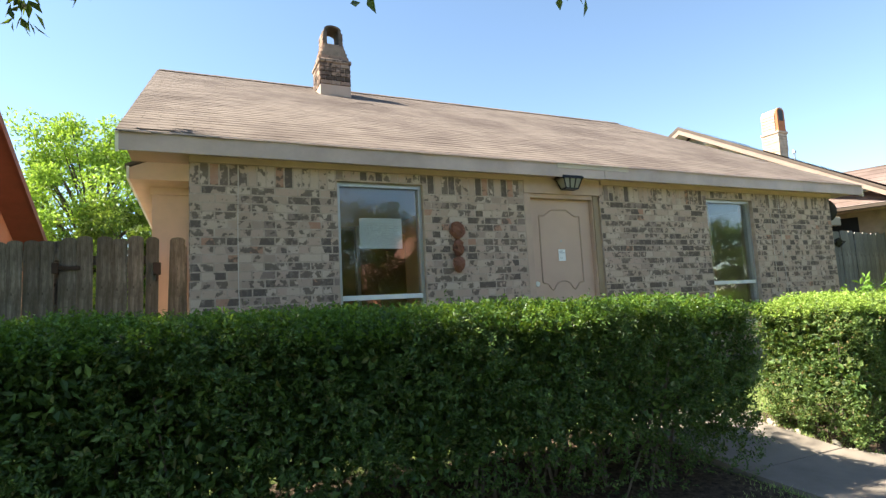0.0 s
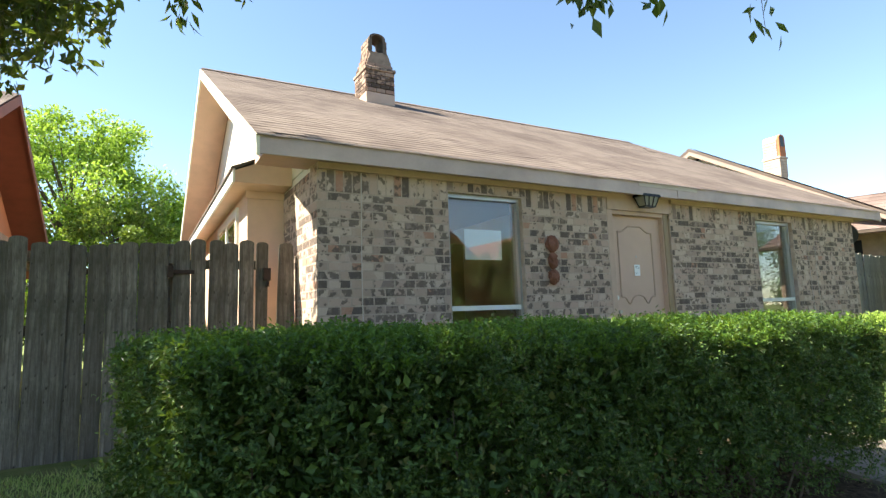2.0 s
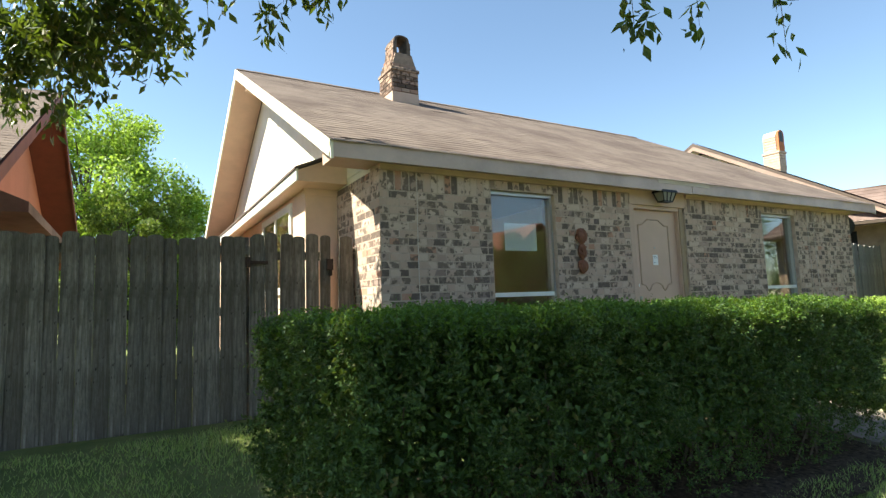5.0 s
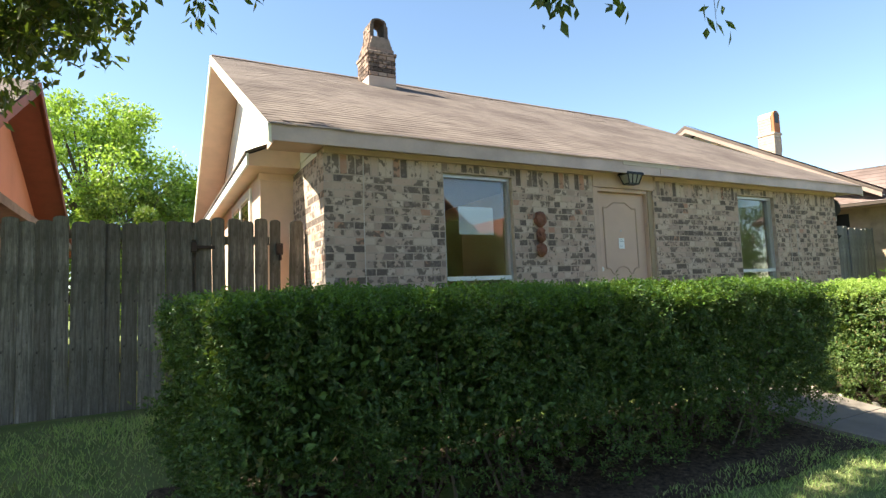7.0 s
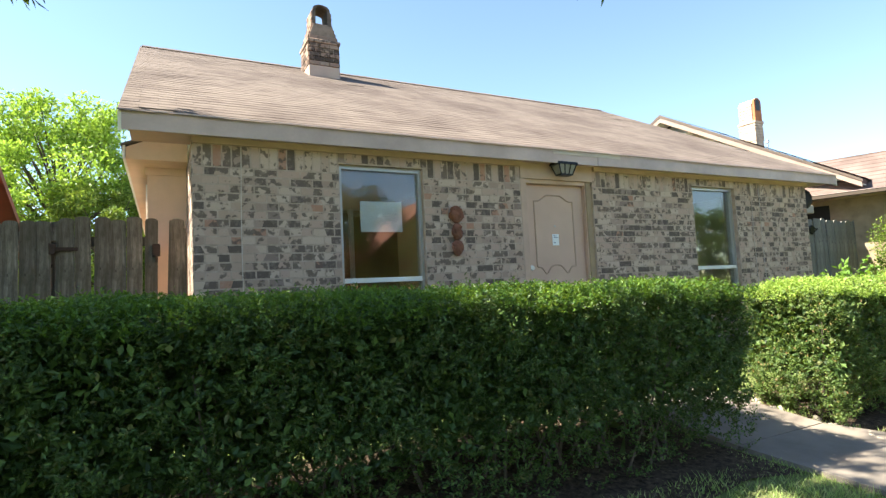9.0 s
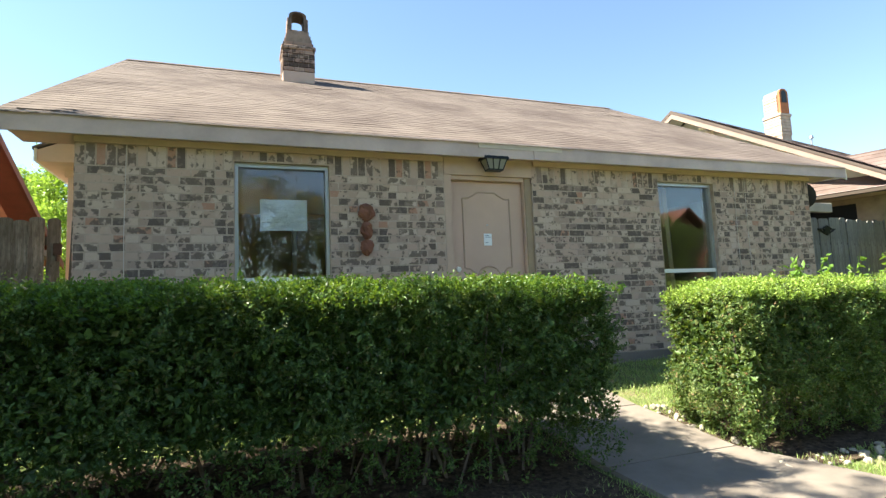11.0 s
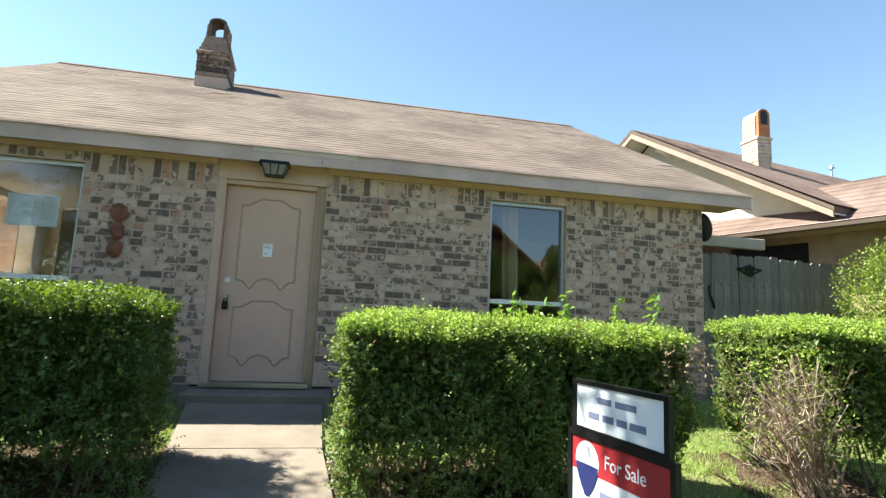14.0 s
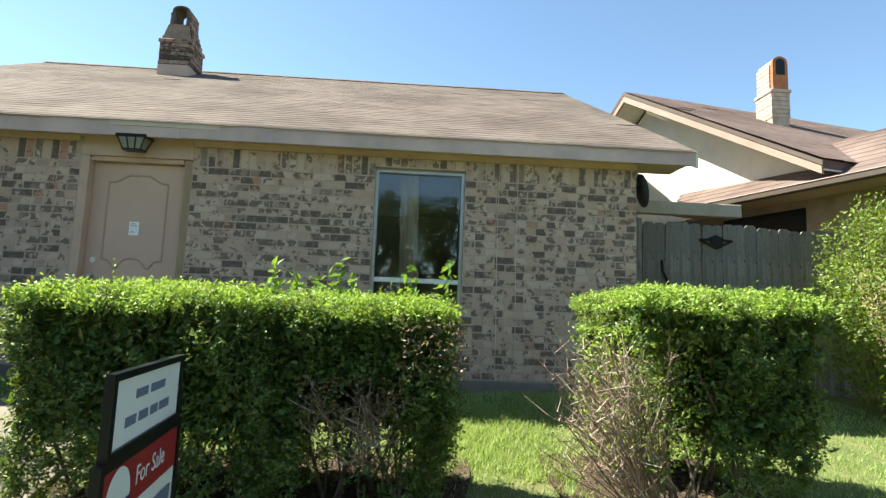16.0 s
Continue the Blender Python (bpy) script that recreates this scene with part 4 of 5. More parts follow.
# the flue is not hollowed out: a black plate paints its darkness
for name, half, z0, zt, ya, yb, mat in (("hood", half_, 4.820, 5.400, SYA + 0.01, SYB - 0.01, PALEB), ("hood_rim", half_ + 0.004, 4.820, 5.410, SYA - 0.02, SYA + 0.04, REDB),
                                        ("flue_dark_plate", half_ - 0.05, 5.080, 5.370, SYA - 0.024, SYA - 0.01, BLACK)):
    bm = bmesh.new()
    prism(bm, arch(half, z0, zt), ya, yb, "y")
    bmesh.ops.recalc_face_normals(bm, faces=bm.faces[:])
    part(name, bm, mat, stack)
bm = bmesh.new()
for i in range(6):
    box(bm, SX0 - 0.004, SYA + 0.05, 4.835 + i * 0.075, SX0 + 0.05, SYB - 0.01, 4.835 + i * 0.075 + 0.064)
tagged(part("brick_course", bm, PALEB, stack), kind="stuff")
for x in (17.4,):
    bm = bmesh.new()
    y = PY + (x - PX) * 0.2126
    tube(bm, [(x, y, PZ - 0.1), (x, y, PZ + 0.22)], 0.03)
    tube(bm, [(x, y, PZ + 0.22), (x, y, PZ + 0.30)], 0.075, 0.05, 8)
    solo("vent_pipe", bm, STEEL, "small metal vent pipe on the roof ridge", "vent pipe")

# ---- hedges ----
def hedge_points(n, x0, x1, y0, y1, z0, z1, deep=0.12, seed=1, skirt=0.45, bulge=0.06, holes=0.0, corner=0.20, waist=0.0):
    """Random places in the shell of a clipped, rounded hedge, with their outward ways."""
    g = np.random.default_rng(seed)
    lx, ly, lz = x1 - x0, y1 - y0, z1 - z0
    area = np.array([lx * lz, lx * lz, ly * lz, ly * lz, lx * ly * 1.5])
    f = g.choice(5, n, p=area / area.sum())
    u, v = g.random(n), g.random(n)
    # lower parts are thinner
    low = (f < 4) & (v < skirt) & (g.random(n) > 0.06 + 0.94 * v / skirt)
    # gaps low down, where the twigs stand apart
    s1 = np.where(f < 2, u * lx, u * ly)
    gap = np.sin(s1 * 5.3 + 1.7 * np.sin(s1 * 2.1 + seed)) + 0.7 * np.sin(s1 * 13.0 + v * 17) + 0.4 * np.sin(s1 * 31 + v * 40)
    low |= (f < 4) & (np.abs(v - 0.24) < 0.15) & (gap > 0.25) & (g.random(n) < holes)
    d = np.abs(g.normal(0, deep, n))
    p, w = np.zeros((n, 3)), np.zeros((n, 3))
    for k, (ax, side) in enumerate(((1, 0), (1, 1), (0, 0), (0, 1), (2, 1))):
        i = f == k
        if ax == 1:
            p[i] = np.stack([x0 + lx * u[i], np.where(side, y1 - d[i], y0 + d[i]), z0 + lz * v[i]], 1)
        elif ax == 0:
            p[i] = np.stack([np.where(side, x1 - d[i], x0 + d[i]), y0 + ly * u[i], z0 + lz * v[i]], 1)
        else:
            p[i] = np.stack([x0 + lx * u[i], y0 + ly * v[i], z1 - d[i]], 1)
        w[i, ax] = 1 if side else -1
    # round the upright and top edges
    c = np.array([(x0 + x1) / 2, (y0 + y1) / 2, (z0 + z1) / 2])
    h = np.array([lx, ly, lz]) / 2
    r = corner
    q = p - c
    core = np.clip(q, -(h - r), h - r)
    core[:, 2] = np.clip(q[:, 2], -h[2], h[2] - r)
    o = q - core
    L = np.linalg.norm(o, axis=1)
    big = L > r
    o[big] *= (r / L[big])[:, None] * (1 - np.minimum(d[big], 0.3))[:, None]
    p = c + core + o
    rim = L > 1e-3
    w[rim] = w[rim] * 0.5 + unit(o[rim]) * 0.8
    # uneven surface
    wob = 0.8 * np.sin(p[:, 0] * 23 + 3 * np.sin(p[:, 2] * 11)) * np.sin(p[:, 2] * 19 + p[:, 1] * 17) + np.sin(p[:, 0] * 5.1 + seed) * np.cos(p[:, 2] * 6.3 + 1.3 * seed) * np.cos(p[:, 1] * 4.7) + 0.6 * np.sin(p[:, 0] * 13 + p[:, 2] * 9)
    p += w * (bulge * np.minimum(wob - 1.1, 0.15) * 0.6)[:, None]
    # taper in towards the ground
    t = np.clip((p[:, 2] - z0) / lz, 0, 1)
    s = 0.86 + 0.14 * np.minimum(1, t / 0.5)
    p[:, 1] = c[1] + (p[:, 1] - c[1]) * s
    p[:, 0] = c[0] + (p[:, 0] - c[0]) * (1 - waist * (1 - np.minimum(1, t / 0.6)))
    w[:, 2] += 0.85
    keep = ~low
    return p[keep], unit(w[keep])


STEM = paint("hedge_stem", (0.16, 0.125, 0.10), 0.9, 0.4, 20)


def stems(parent, x0, x1, y0, y1, z0, z1, n, seed, mat, reach=0.5):
    r = random.Random(seed)
    bm = bmesh.new()
    for _ in range(n):
        bx, by = r.uniform(x0 + 0.25, x1 - 0.25), r.uniform(y0 + 0.3, y1 - 0.3)
        zb = gz(by) - 0.03
        p = Vector((bx, by, zb))
        tip = Vector((bx + r.uniform(-reach, reach), by + r.uniform(-reach, reach) * 0.8, z1 - r.uniform(0.1, 0.5)))
        tip.x, tip.y = min(max(tip.x, x0 + 0.05), x1 - 0.05), min(max(tip.y, y0 + 0.06), y1 - 0.06)
        mid = p.lerp(tip, 0.45) + Vector((r.uniform(-0.08, 0.08), r.uniform(-0.08, 0.08), 0.05))
        tube(bm, [p, mid, tip], r.uniform(0.007, 0.016), 0.004, 5)
        for _ in range(2):
            a = p.lerp(tip, r.uniform(0.35, 0.8))
            tube(bm, [a, a + Vector((r.uniform(-0.2, 0.2), r.uniform(-0.2, 0.2), r.uniform(0.05, 0.25)))], 0.005, 0.002, 4)
    return tagged(part("branching", bm, mat, parent), kind="stuff")


def hedge(label, x0, x1, y0, y1, z1, n, bare, size, mat, seed, young, tops, group="clipped hedges", slant=0.0, slant_end=0.0, fall=0.0, **kw):
    ob = thing("hedge", ((x0 + x1) / 2, (y0 + y1) / 2, gz((y0 + y1) / 2)), label, "hedge", group)
    z0 = gz(y0) + 0.05
    g = np.random.default_rng(seed + 90)
    p, w = hedge_points(n, x0, x1, y0, y1, z0, z1, seed=seed, **kw)

    def skew(a):
        # the end of the hedge is clipped askew
        a[:, 0] += slant * np.clip((y1 - a[:, 1]) / (y1 - y0), 0, 1.1) * np.clip(1 - (a[:, 0] - x0) / 1.2, 0, 1.1)
        a[:, 0] += slant_end * np.clip((y1 - a[:, 1]) / (y1 - y0), 0, 1.1) * np.clip(1 - (x1 - a[:, 0]) / 1.2, 0, 1.1)
        a[:, 2] -= fall * np.clip((a[:, 0] - x0) / (x1 - x0), 0, 1) * np.clip((a[:, 2] - z0) / (z1 - z0), 0, 1)

    skew(p)
    if bare is not None:
        lo, hi = np.array(bare)
        gone = ((p > lo) & (p < hi)).all(1) & (g.random(len(p)) < 0.9)
        p, w = p[~gone], w[~gone]
    # sprigs: short twigs that point out and up, with leaves all round
    k = 14
    m_ = len(p)
    way = unit(w + g.normal(0, 0.35, (m_, 3)))
    ln = g.uniform(0.06, 0.15, (m_, 1)) * np.where(g.random((m_, 1)) < 0.06, 1.6, 1.0)
    t = np.tile(np.linspace(0.05, 1.0, k), m_)[:, None]
    W = np.repeat(way, k, 0)
    around = unit(np.cross(W, g.normal(0, 1, (m_ * k, 3))))
    q = np.repeat(p - way * 0.05, k, 0) + W * np.repeat(ln, k, 0) * t + around * 0.008
    face = unit(around * 0.45 + W * 0.55 + np.array((0, 0, 0.45)))
    o = new("foliage", leaf_mesh("foliage", q, face, size, size * 0.46, mat, 0.35, 0.5))
    hang(o, ob)
    tagged(o, kind="stuff")
    # thin filling inside; in the box bushes its darker leaf colour stands for shade
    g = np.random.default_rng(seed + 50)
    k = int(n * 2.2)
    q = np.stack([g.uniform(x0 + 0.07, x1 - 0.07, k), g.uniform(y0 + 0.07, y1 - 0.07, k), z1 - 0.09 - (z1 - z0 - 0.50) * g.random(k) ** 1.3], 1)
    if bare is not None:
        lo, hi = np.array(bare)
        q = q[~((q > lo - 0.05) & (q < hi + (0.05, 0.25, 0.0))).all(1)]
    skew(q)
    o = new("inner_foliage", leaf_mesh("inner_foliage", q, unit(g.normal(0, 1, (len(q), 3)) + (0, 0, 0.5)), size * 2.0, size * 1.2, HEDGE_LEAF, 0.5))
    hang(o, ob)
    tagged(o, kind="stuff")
    # fresh growth on the clipped top
    g = np.random.default_rng(seed + 20)
    k = int(tops * (x1 - x0) * (y1 - y0))
    q = np.stack([g.uniform(x0 + 0.03, x1 - 0.03, k), g.uniform(y0 + 0.02, y1 - 0.02, k), np.full(k, z1)], 1)
    rim = np.minimum(np.minimum(q[:, 0] - x0, x1 - q[:, 0]), np.minimum(q[:, 1] - y0, y1 - q[:, 1]))
    q[:, 2] += -0.55 * np.maximum(0, 0.17 - rim) + 0.03 * np.sin(q[:, 0] * 5.1 + seed) * np.cos(q[:, 1] * 4.7) - 0.03 * g.random(k)
    skew(q)
    way = unit(g.normal(0, 0.33, (k, 3)) + (0, 0, 1))
    ln = g.uniform(0.02, 0.085, (k, 1))
    q = np.repeat(q, 7, 0) + np.repeat(way * ln, 7, 0) * np.tile(np.linspace(0, 1, 7), k)[:, None]
    o = new("young_growth", leaf_mesh("young_growth", q, unit(np.repeat(way, 7, 0) * 0.5 + g.normal(0, 0.6, (len(q), 3)) + (0, 0, 0.5)), size * 0.95, size * 0.5, young, 0.4, 0.25))
    hang(o, ob)
    tagged(o, "fresh light green shoots", kind="stuff")
    stems(ob, x0 + slant * 1.2, x1, y0 + 0.06, y1, z0, z1, int(13 * (x1 - x0)), seed, STEM, 0.5)
    return ob


H1 = (-1.53, 3.68, -2.64, -1.35, 0.975)
h1 = hedge("long clipped dark green hedge along the front walk", *H1[:4], H1[4], 19500, None, 0.029, HEDGE_LEAF, 1, SHOOT_LEAF, 1100, deep=0.07, bulge=0.09, skirt=0.30, slant=0.29, holes=0.25, slant_end=0.16, fall=0.06)
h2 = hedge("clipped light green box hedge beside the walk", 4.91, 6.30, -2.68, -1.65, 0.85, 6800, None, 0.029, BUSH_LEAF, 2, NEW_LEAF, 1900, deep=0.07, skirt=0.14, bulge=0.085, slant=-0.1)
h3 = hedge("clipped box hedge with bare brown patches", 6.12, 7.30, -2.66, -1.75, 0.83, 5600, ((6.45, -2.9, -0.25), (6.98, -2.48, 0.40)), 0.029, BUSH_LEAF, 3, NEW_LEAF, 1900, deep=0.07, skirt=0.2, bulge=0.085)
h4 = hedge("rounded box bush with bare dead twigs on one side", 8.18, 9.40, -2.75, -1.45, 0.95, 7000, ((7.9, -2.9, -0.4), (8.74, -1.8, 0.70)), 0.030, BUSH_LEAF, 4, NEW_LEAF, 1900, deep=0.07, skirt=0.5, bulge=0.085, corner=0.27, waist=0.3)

# dead twigs on the bare side of the last bush, and on the hedge before it
def twigs(parent, name, base, n, low, high, seed, rad=0.006):
    r = random.Random(seed)
    bm = bmesh.new()
    for _ in range(n):
        p = Vector(base) + Vector((r.uniform(-0.12, 0.12), r.uniform(-0.12, 0.12), 0))
        tip = Vector([r.uniform(a, b) for a, b in zip(low, high)])
        mid = p.lerp(tip, 0.5) + Vector((r.uniform(-0.06, 0.06), r.uniform(-0.06, 0.06), r.uniform(-0.03, 0.1)))
        tube(bm, [p, mid, tip], rad * r.uniform(0.7, 1.5), 0.0025, 4)
        for _ in range(6):
            a = mid.lerp(tip, r.uniform(0, 0.9))
            tube(bm, [a, a + Vector((r.uniform(-0.15, 0.12), r.uniform(-0.09, 0.09), r.uniform(-0.05, 0.15)))], 0.0025, 0.001, 3)
    return tagged(part(name, bm, TWIG, parent, "bare grey-brown dead twigs"), kind="stuff")


twigs(h4, "twig_tangle", (8.5, -2.3, gz(-2.25)), 70, (7.76, -2.76, -0.05), (8.45, -1.95, 0.74), 9, 0.005)
twigs(h4, "twig_tangle", (8.45, -2.4, gz(-2.25) + 0.2), 64, (7.80, -2.80, 0.15), (8.4, -2.3, 0.76), 19, 0.0035)
twigs(h3, "twig_tangle", (6.75, -2.4, gz(-2.4) + 0.3), 30, (6.42, -2.66, -0.05), (7.02, -2.48, 0.42), 10, 0.0024)
g = np.random.default_rng(31)
for ob, lo, hi, n in ((h3, (6.95, -2.80, 0.45), (7.32, -2.1, 0.76), 900), (h4, (8.2, -2.7, 0.2), (8.7, -2.0, 0.7), 300), (h3, (6.42, -2.72, 0.12), (7.0, -2.5, 0.44), 420)):
    q = np.stack([g.uniform(a, b, n) for a, b in zip(lo, hi)], 1)
    o = new("dry_leaves", leaf_mesh("dry_leaves", q, unit(g.normal(0, 1, (n, 3))), 0.03, 0.016, DRY_LEAF))
    hang(o, ob)
    tagged(o, "dry brown leaves", kind="stuff")
n = 2600
q = np.stack([8.02 + 0.6 * g.random(n) ** 0.6, g.uniform(-2.7, -1.9, n), 0.75 - 0.75 * g.random(n) ** 1.8], 1)
o = new("sparse_foliage", leaf_mesh("sparse_foliage", q, unit(g.normal(0, 1, (n, 3)) + (0, 0, 0.6)), 0.032, 0.017, NEW_LEAF))
hang(o, h4)
tagged(o, "sparse green leaves among the dead twigs", kind="stuff")

# sapling shoots rising out of the second hedge
sap = thing("sapling", (6.6, -2.1, -0.3), "light green sapling shoots growing through the hedge", "sapling")
bm = bmesh.new()
lp, lw_ = [], []
r = random.Random(17)
for x, y, h in ((6.12, -2.1, 0.20), (6.22, -2.0, 0.14), (6.38, -1.95, 0.16), (6.52, -2.1, 0.25), (6.62, -2.0, 0.14), (6.95, -2.1, 0.24), (7.02, -2.0, 0.14), (7.18, -2.2, 0.27), (6.05, -1.9, 0.12)):
    top = Vector((x + r.uniform(-0.05, 0.05), y, 0.86 + h))
    tube(bm, [(x, y, gz(y) - 0.02), (x, y, 0.7), top], 0.006, 0.002, 4)
    for k in range(26):
        a = Vector((x, y, 0.7)).lerp(top, k / 25 * 1.0) + Vector((r.uniform(-0.03, 0.03), r.uniform(-0.03, 0.03), 0))
        w = Vector((r.uniform(-1, 1), r.uniform(-1, 1), r.uniform(-0.1, 0.5))).normalized()
        lp.append(a); lw_.append(w)
part("stems", bm, VINE_LEAF, sap)
o = new("leaves", leaf_mesh("leaves", np.array(lp), np.array(lw_) + (0, 0, 0.6), 0.072, 0.042, VINE_LEAF, 0.3, 0.2))
hang(o, sap)

# tall shrub in front of the far fence
def blob_leaves(g, centre, radii, n, shell=0.35):
    d = unit(g.normal(0, 1, (n, 3)))
    s = 1 - np.abs(g.normal(0, shell, n))[:, None] * 0.6
    wob = 1 + 0.16 * np.sin(d[:, :1] * 6 + 1) * np.cos(d[:, 2:] * 7) + 0.09 * np.sin(d[:, 1:2] * 15 + d[:, 2:] * 11)
    return np.array(centre) + d * s * wob * np.array(radii), d


SHRUB_LEAF = leaf_mat("shrub_leaf", [(0, (0.06, 0.10, 0.02)), (0.6, (0.15, 0.22, 0.04)), (1, (0.30, 0.34, 0.08))], 0.36, 0.45)
shrub = thing("shrub", (12.05, -0.65, -0.1), "tall rounded light green shrub by the fence", "shrub")
g = np.random.default_rng(41)
p, w = blob_leaves(g, (12.05, -0.65, 1.05), (1.05, 0.9, 1.30), 30000)
o = new("foliage", leaf_mesh("foliage", p, w + (0, 0, 0.5), 0.045, 0.024, SHRUB_LEAF, 0.6))
hang(o, shrub)
tagged(o, kind="stuff")
stems(shrub, 11.3, 12.8, -1.2, -0.1, 0, 1.9, 24, 6, BARK, 0.7)

# ---- trees ----
def tree(name, base, height, spread, n, size, mat, label, seed, clumps=26, trunk=0.16, crown_low=0.35, category="tree", bunch=(0.20, 0.36)):
    """A tapered trunk with limbs, and a crown of leafy clumps with gaps between."""
    ob = thing(name, base, label, category)
    r = random.Random(seed)
    g = np.random.default_rng(seed)
    b = Vector(base)
    bm = bmesh.new()
    top = b + Vector((r.uniform(-0.3, 0.3), r.uniform(-0.3, 0.3), height * 0.8))
    tube(bm, [b - Vector((0, 0, 0.1)), b.lerp(top, 0.3) + Vector((0.08, 0.05, 0)), b.lerp(top, 0.65), top], trunk, trunk * 0.25, 10)
    ps, ws = [], []
    for k in range(clumps):
        a = 2.4 * k + r.uniform(-0.4, 0.4)
        f = (k + 0.5) / clumps
        z = height * (crown_low + (1 - crown_low) * f)
        rad = spread * math.sqrt(max(0.05, 1 - ((f - 0.35) / 0.72) ** 2)) * r.uniform(0.45, 1.0)
        c = b + Vector((math.cos(a) * rad, math.sin(a) * rad, z))
        s = b.lerp(top, min(0.95, (z / height) * 0.75))
        tube(bm, [s, s.lerp(c, 0.5) + Vector((0, 0, 0.1 * height * 0.1)), c], trunk * 0.28, 0.012, 5)
        cr = spread * r.uniform(*bunch)
        m_ = n // clumps
        d = unit(g.normal(0, 1, (m_, 3)))
        ps.append(np.array(c) + d * (cr * g.random((m_, 1)) ** 0.45) * np.array((1, 1, 0.8)))
        ws.append(d + (0, 0, 0.2))
    part("trunk", bm, BARK, ob)
    o = new("crown", leaf_mesh("crown", np.concatenate(ps), np.concatenate(ws), size, size * 0.5, mat, 0.7))
    hang(o, ob)
    tagged(o, kind="stuff")
    return ob


tree("tree", (-3.6, 19.5, 0), 8.5, 4.2, 48000, 0.17, FAR_LEAF, "bright green leafy tree behind the fence", 51, 120, 0.2, 0.06, bunch=(0.10, 0.24))
tree("tree", (-0.6, 21.0, 0), 6.0, 2.6, 17000, 0.17, FAR_LEAF, "bright green leafy tree behind the house", 52, 52, 0.16, 0.16, bunch=(0.11, 0.25))
tree("tree", (-8.5, 20.5, 0), 7.0, 3.4, 22000, 0.17, FAR_LEAF, "bright green leafy tree behind the red house", 53, 60, 0.2, 0.16, bunch=(0.10, 0.24))
tree("tree", (-2.2, 17.2, 0), 5.2, 2.5, 22000, 0.13, SHRUB_LEAF, "darker olive tree in front of the bright one", 54, 44, 0.12, 0.1, bunch=(0.12, 0.28))

# street tree whose low branches hang into view; higher boughs are added shade casters
oak = thing("tree", (-5.6, -3.3, gz(-3.3)), "dark-leaved shade tree with low hanging branches", "tree")
r = random.Random(61)
g = np.random.default_rng(61)
bm = bmesh.new()
b = Vector((-5.6, -3.3, gz(-3.3)))
tube(bm, [b - Vector((0, 0, 0.1)), b + Vector((0.1, 0.1, 1.6)), b + Vector((0.3, 0.3, 3.2)), b + Vector((0.5, 0.6, 5.6))], 0.2, 0.1, 12)
ps, ws = [], []


def bough(start, end, sag, rad, tips, leaves_each, reach, hang_down):
    """A limb with drooping leafy sprays along its outer part."""
    s, e = Vector(start), Vector(end)
    # high boughs move towards the street so that their shadows land right
    if e.z > 5.2:
        e.y -= 0.45
    pts = [s.lerp(e, k / 6) + Vector((0, 0, sag * math.sin(math.pi * k / 6))) for k in range(7)]
    tube(bm, pts, rad, 0.012, 6)
    for _ in range(tips):
        k = r.uniform(1.5, 6)
        i = min(5, int(k))
        p = pts[i].lerp(pts[i + 1], k - i)
        spray(p, Vector((r.uniform(-reach, reach), r.uniform(-reach, reach), -r.uniform(*hang_down))), leaves_each)


def spray(p, drop, n):
    n = int(n * 0.6)
    q = p + drop
    mid = p.lerp(q, 0.5) + Vector((drop.x * 0.2, drop.y * 0.2, 0.04))
    tube(bm, [p, mid, q], 0.004, 0.0015, 4)
    t = g.random(n) ** 0.7
    at = np.array(p)[None] * (1 - t[:, None]) + np.array(q)[None] * t[:, None] + g.normal(0, 0.05, (n, 3))
    ps.append(at)
    ws.append(unit(np.array(drop)[None] * 0.8 + g.normal(0, 0.35, (n, 3)) + (0, 0, -0.15)))


top = b + Vector((0.4, 0.5, 4.2))
bough(top, (-1.4, -0.6, 4.25), 0.3, 0.06, 46, 60, 0.35, (0.2, 0.9))
bough(top, (-2.4, 0.7, 4.15), 0.3, 0.06, 60, 60, 0.4, (0.2, 1.0))
bough(top, (2.3, -2.75, 3.6), 0.7, 0.06, 34, 26, 0.25, (0.05, 0.35))
bough(top, (-3.2, 1.6, 4.0), 0.2, 0.06, 50, 60, 0.4, (0.2, 1.0))
# higher boughs added to cast shade on the long hedge
bough(top, (-1.6, 0.5, 5.0), 0.5, 0.06, 60, 70, 0.6, (0.0, 0.6))
bough(top, (-2.2, -0.6, 5.3), 0.5, 0.06, 60, 70, 0.6, (0.0, 0.6))
bough(top, (-3.4, -0.2, 5.6), 0.5, 0.06, 60, 70, 0.7, (0.0, 0.7))
bough(top, (-4.6, 1.4, 5.4), 0.5, 0.06, 60, 70, 0.7, (0.0, 0.7))
bough(top, (-1.6, -1.9, 5.6), 0.6, 0.06, 60, 70, 0.7, (0.0, 0.7))
bough(top, (-2.6, -3.2, 5.6), 0.6, 0.06, 60, 70, 0.7, (0.0, 0.7))
bough(top, (-1.2, -4.4, 5.4), 0.6, 0.06, 60, 70, 0.7, (0.0, 0.7))
for p, d, n in (((2.05, -2.83, 3.45), (0.05, 0.0, -0.67), 46), ((0.86, -2.46, 3.5), (0.04, 0, -0.7), 60), ((0.98, -2.5, 3.5), (0.0, 0, -0.6), 50), ((1.34, -2.64, 3.5), (0.02, 0, -0.56), 46),
                ((-1.18, -0.42, 4.1), (0.03, 0, -0.82), 70)):
    spray(Vector(p), Vector(d), n)
# unseen boughs added to throw shade on lawn, walk and sign
bough(top, (1.2, -2.5, 5.7), 0.6, 0.06, 46, 60, 0.45, (0.0, 0.4))
bough(top, (4.4, -2.2, 5.8), 1.0, 0.07, 60, 60, 0.45, (0.0, 0.4))
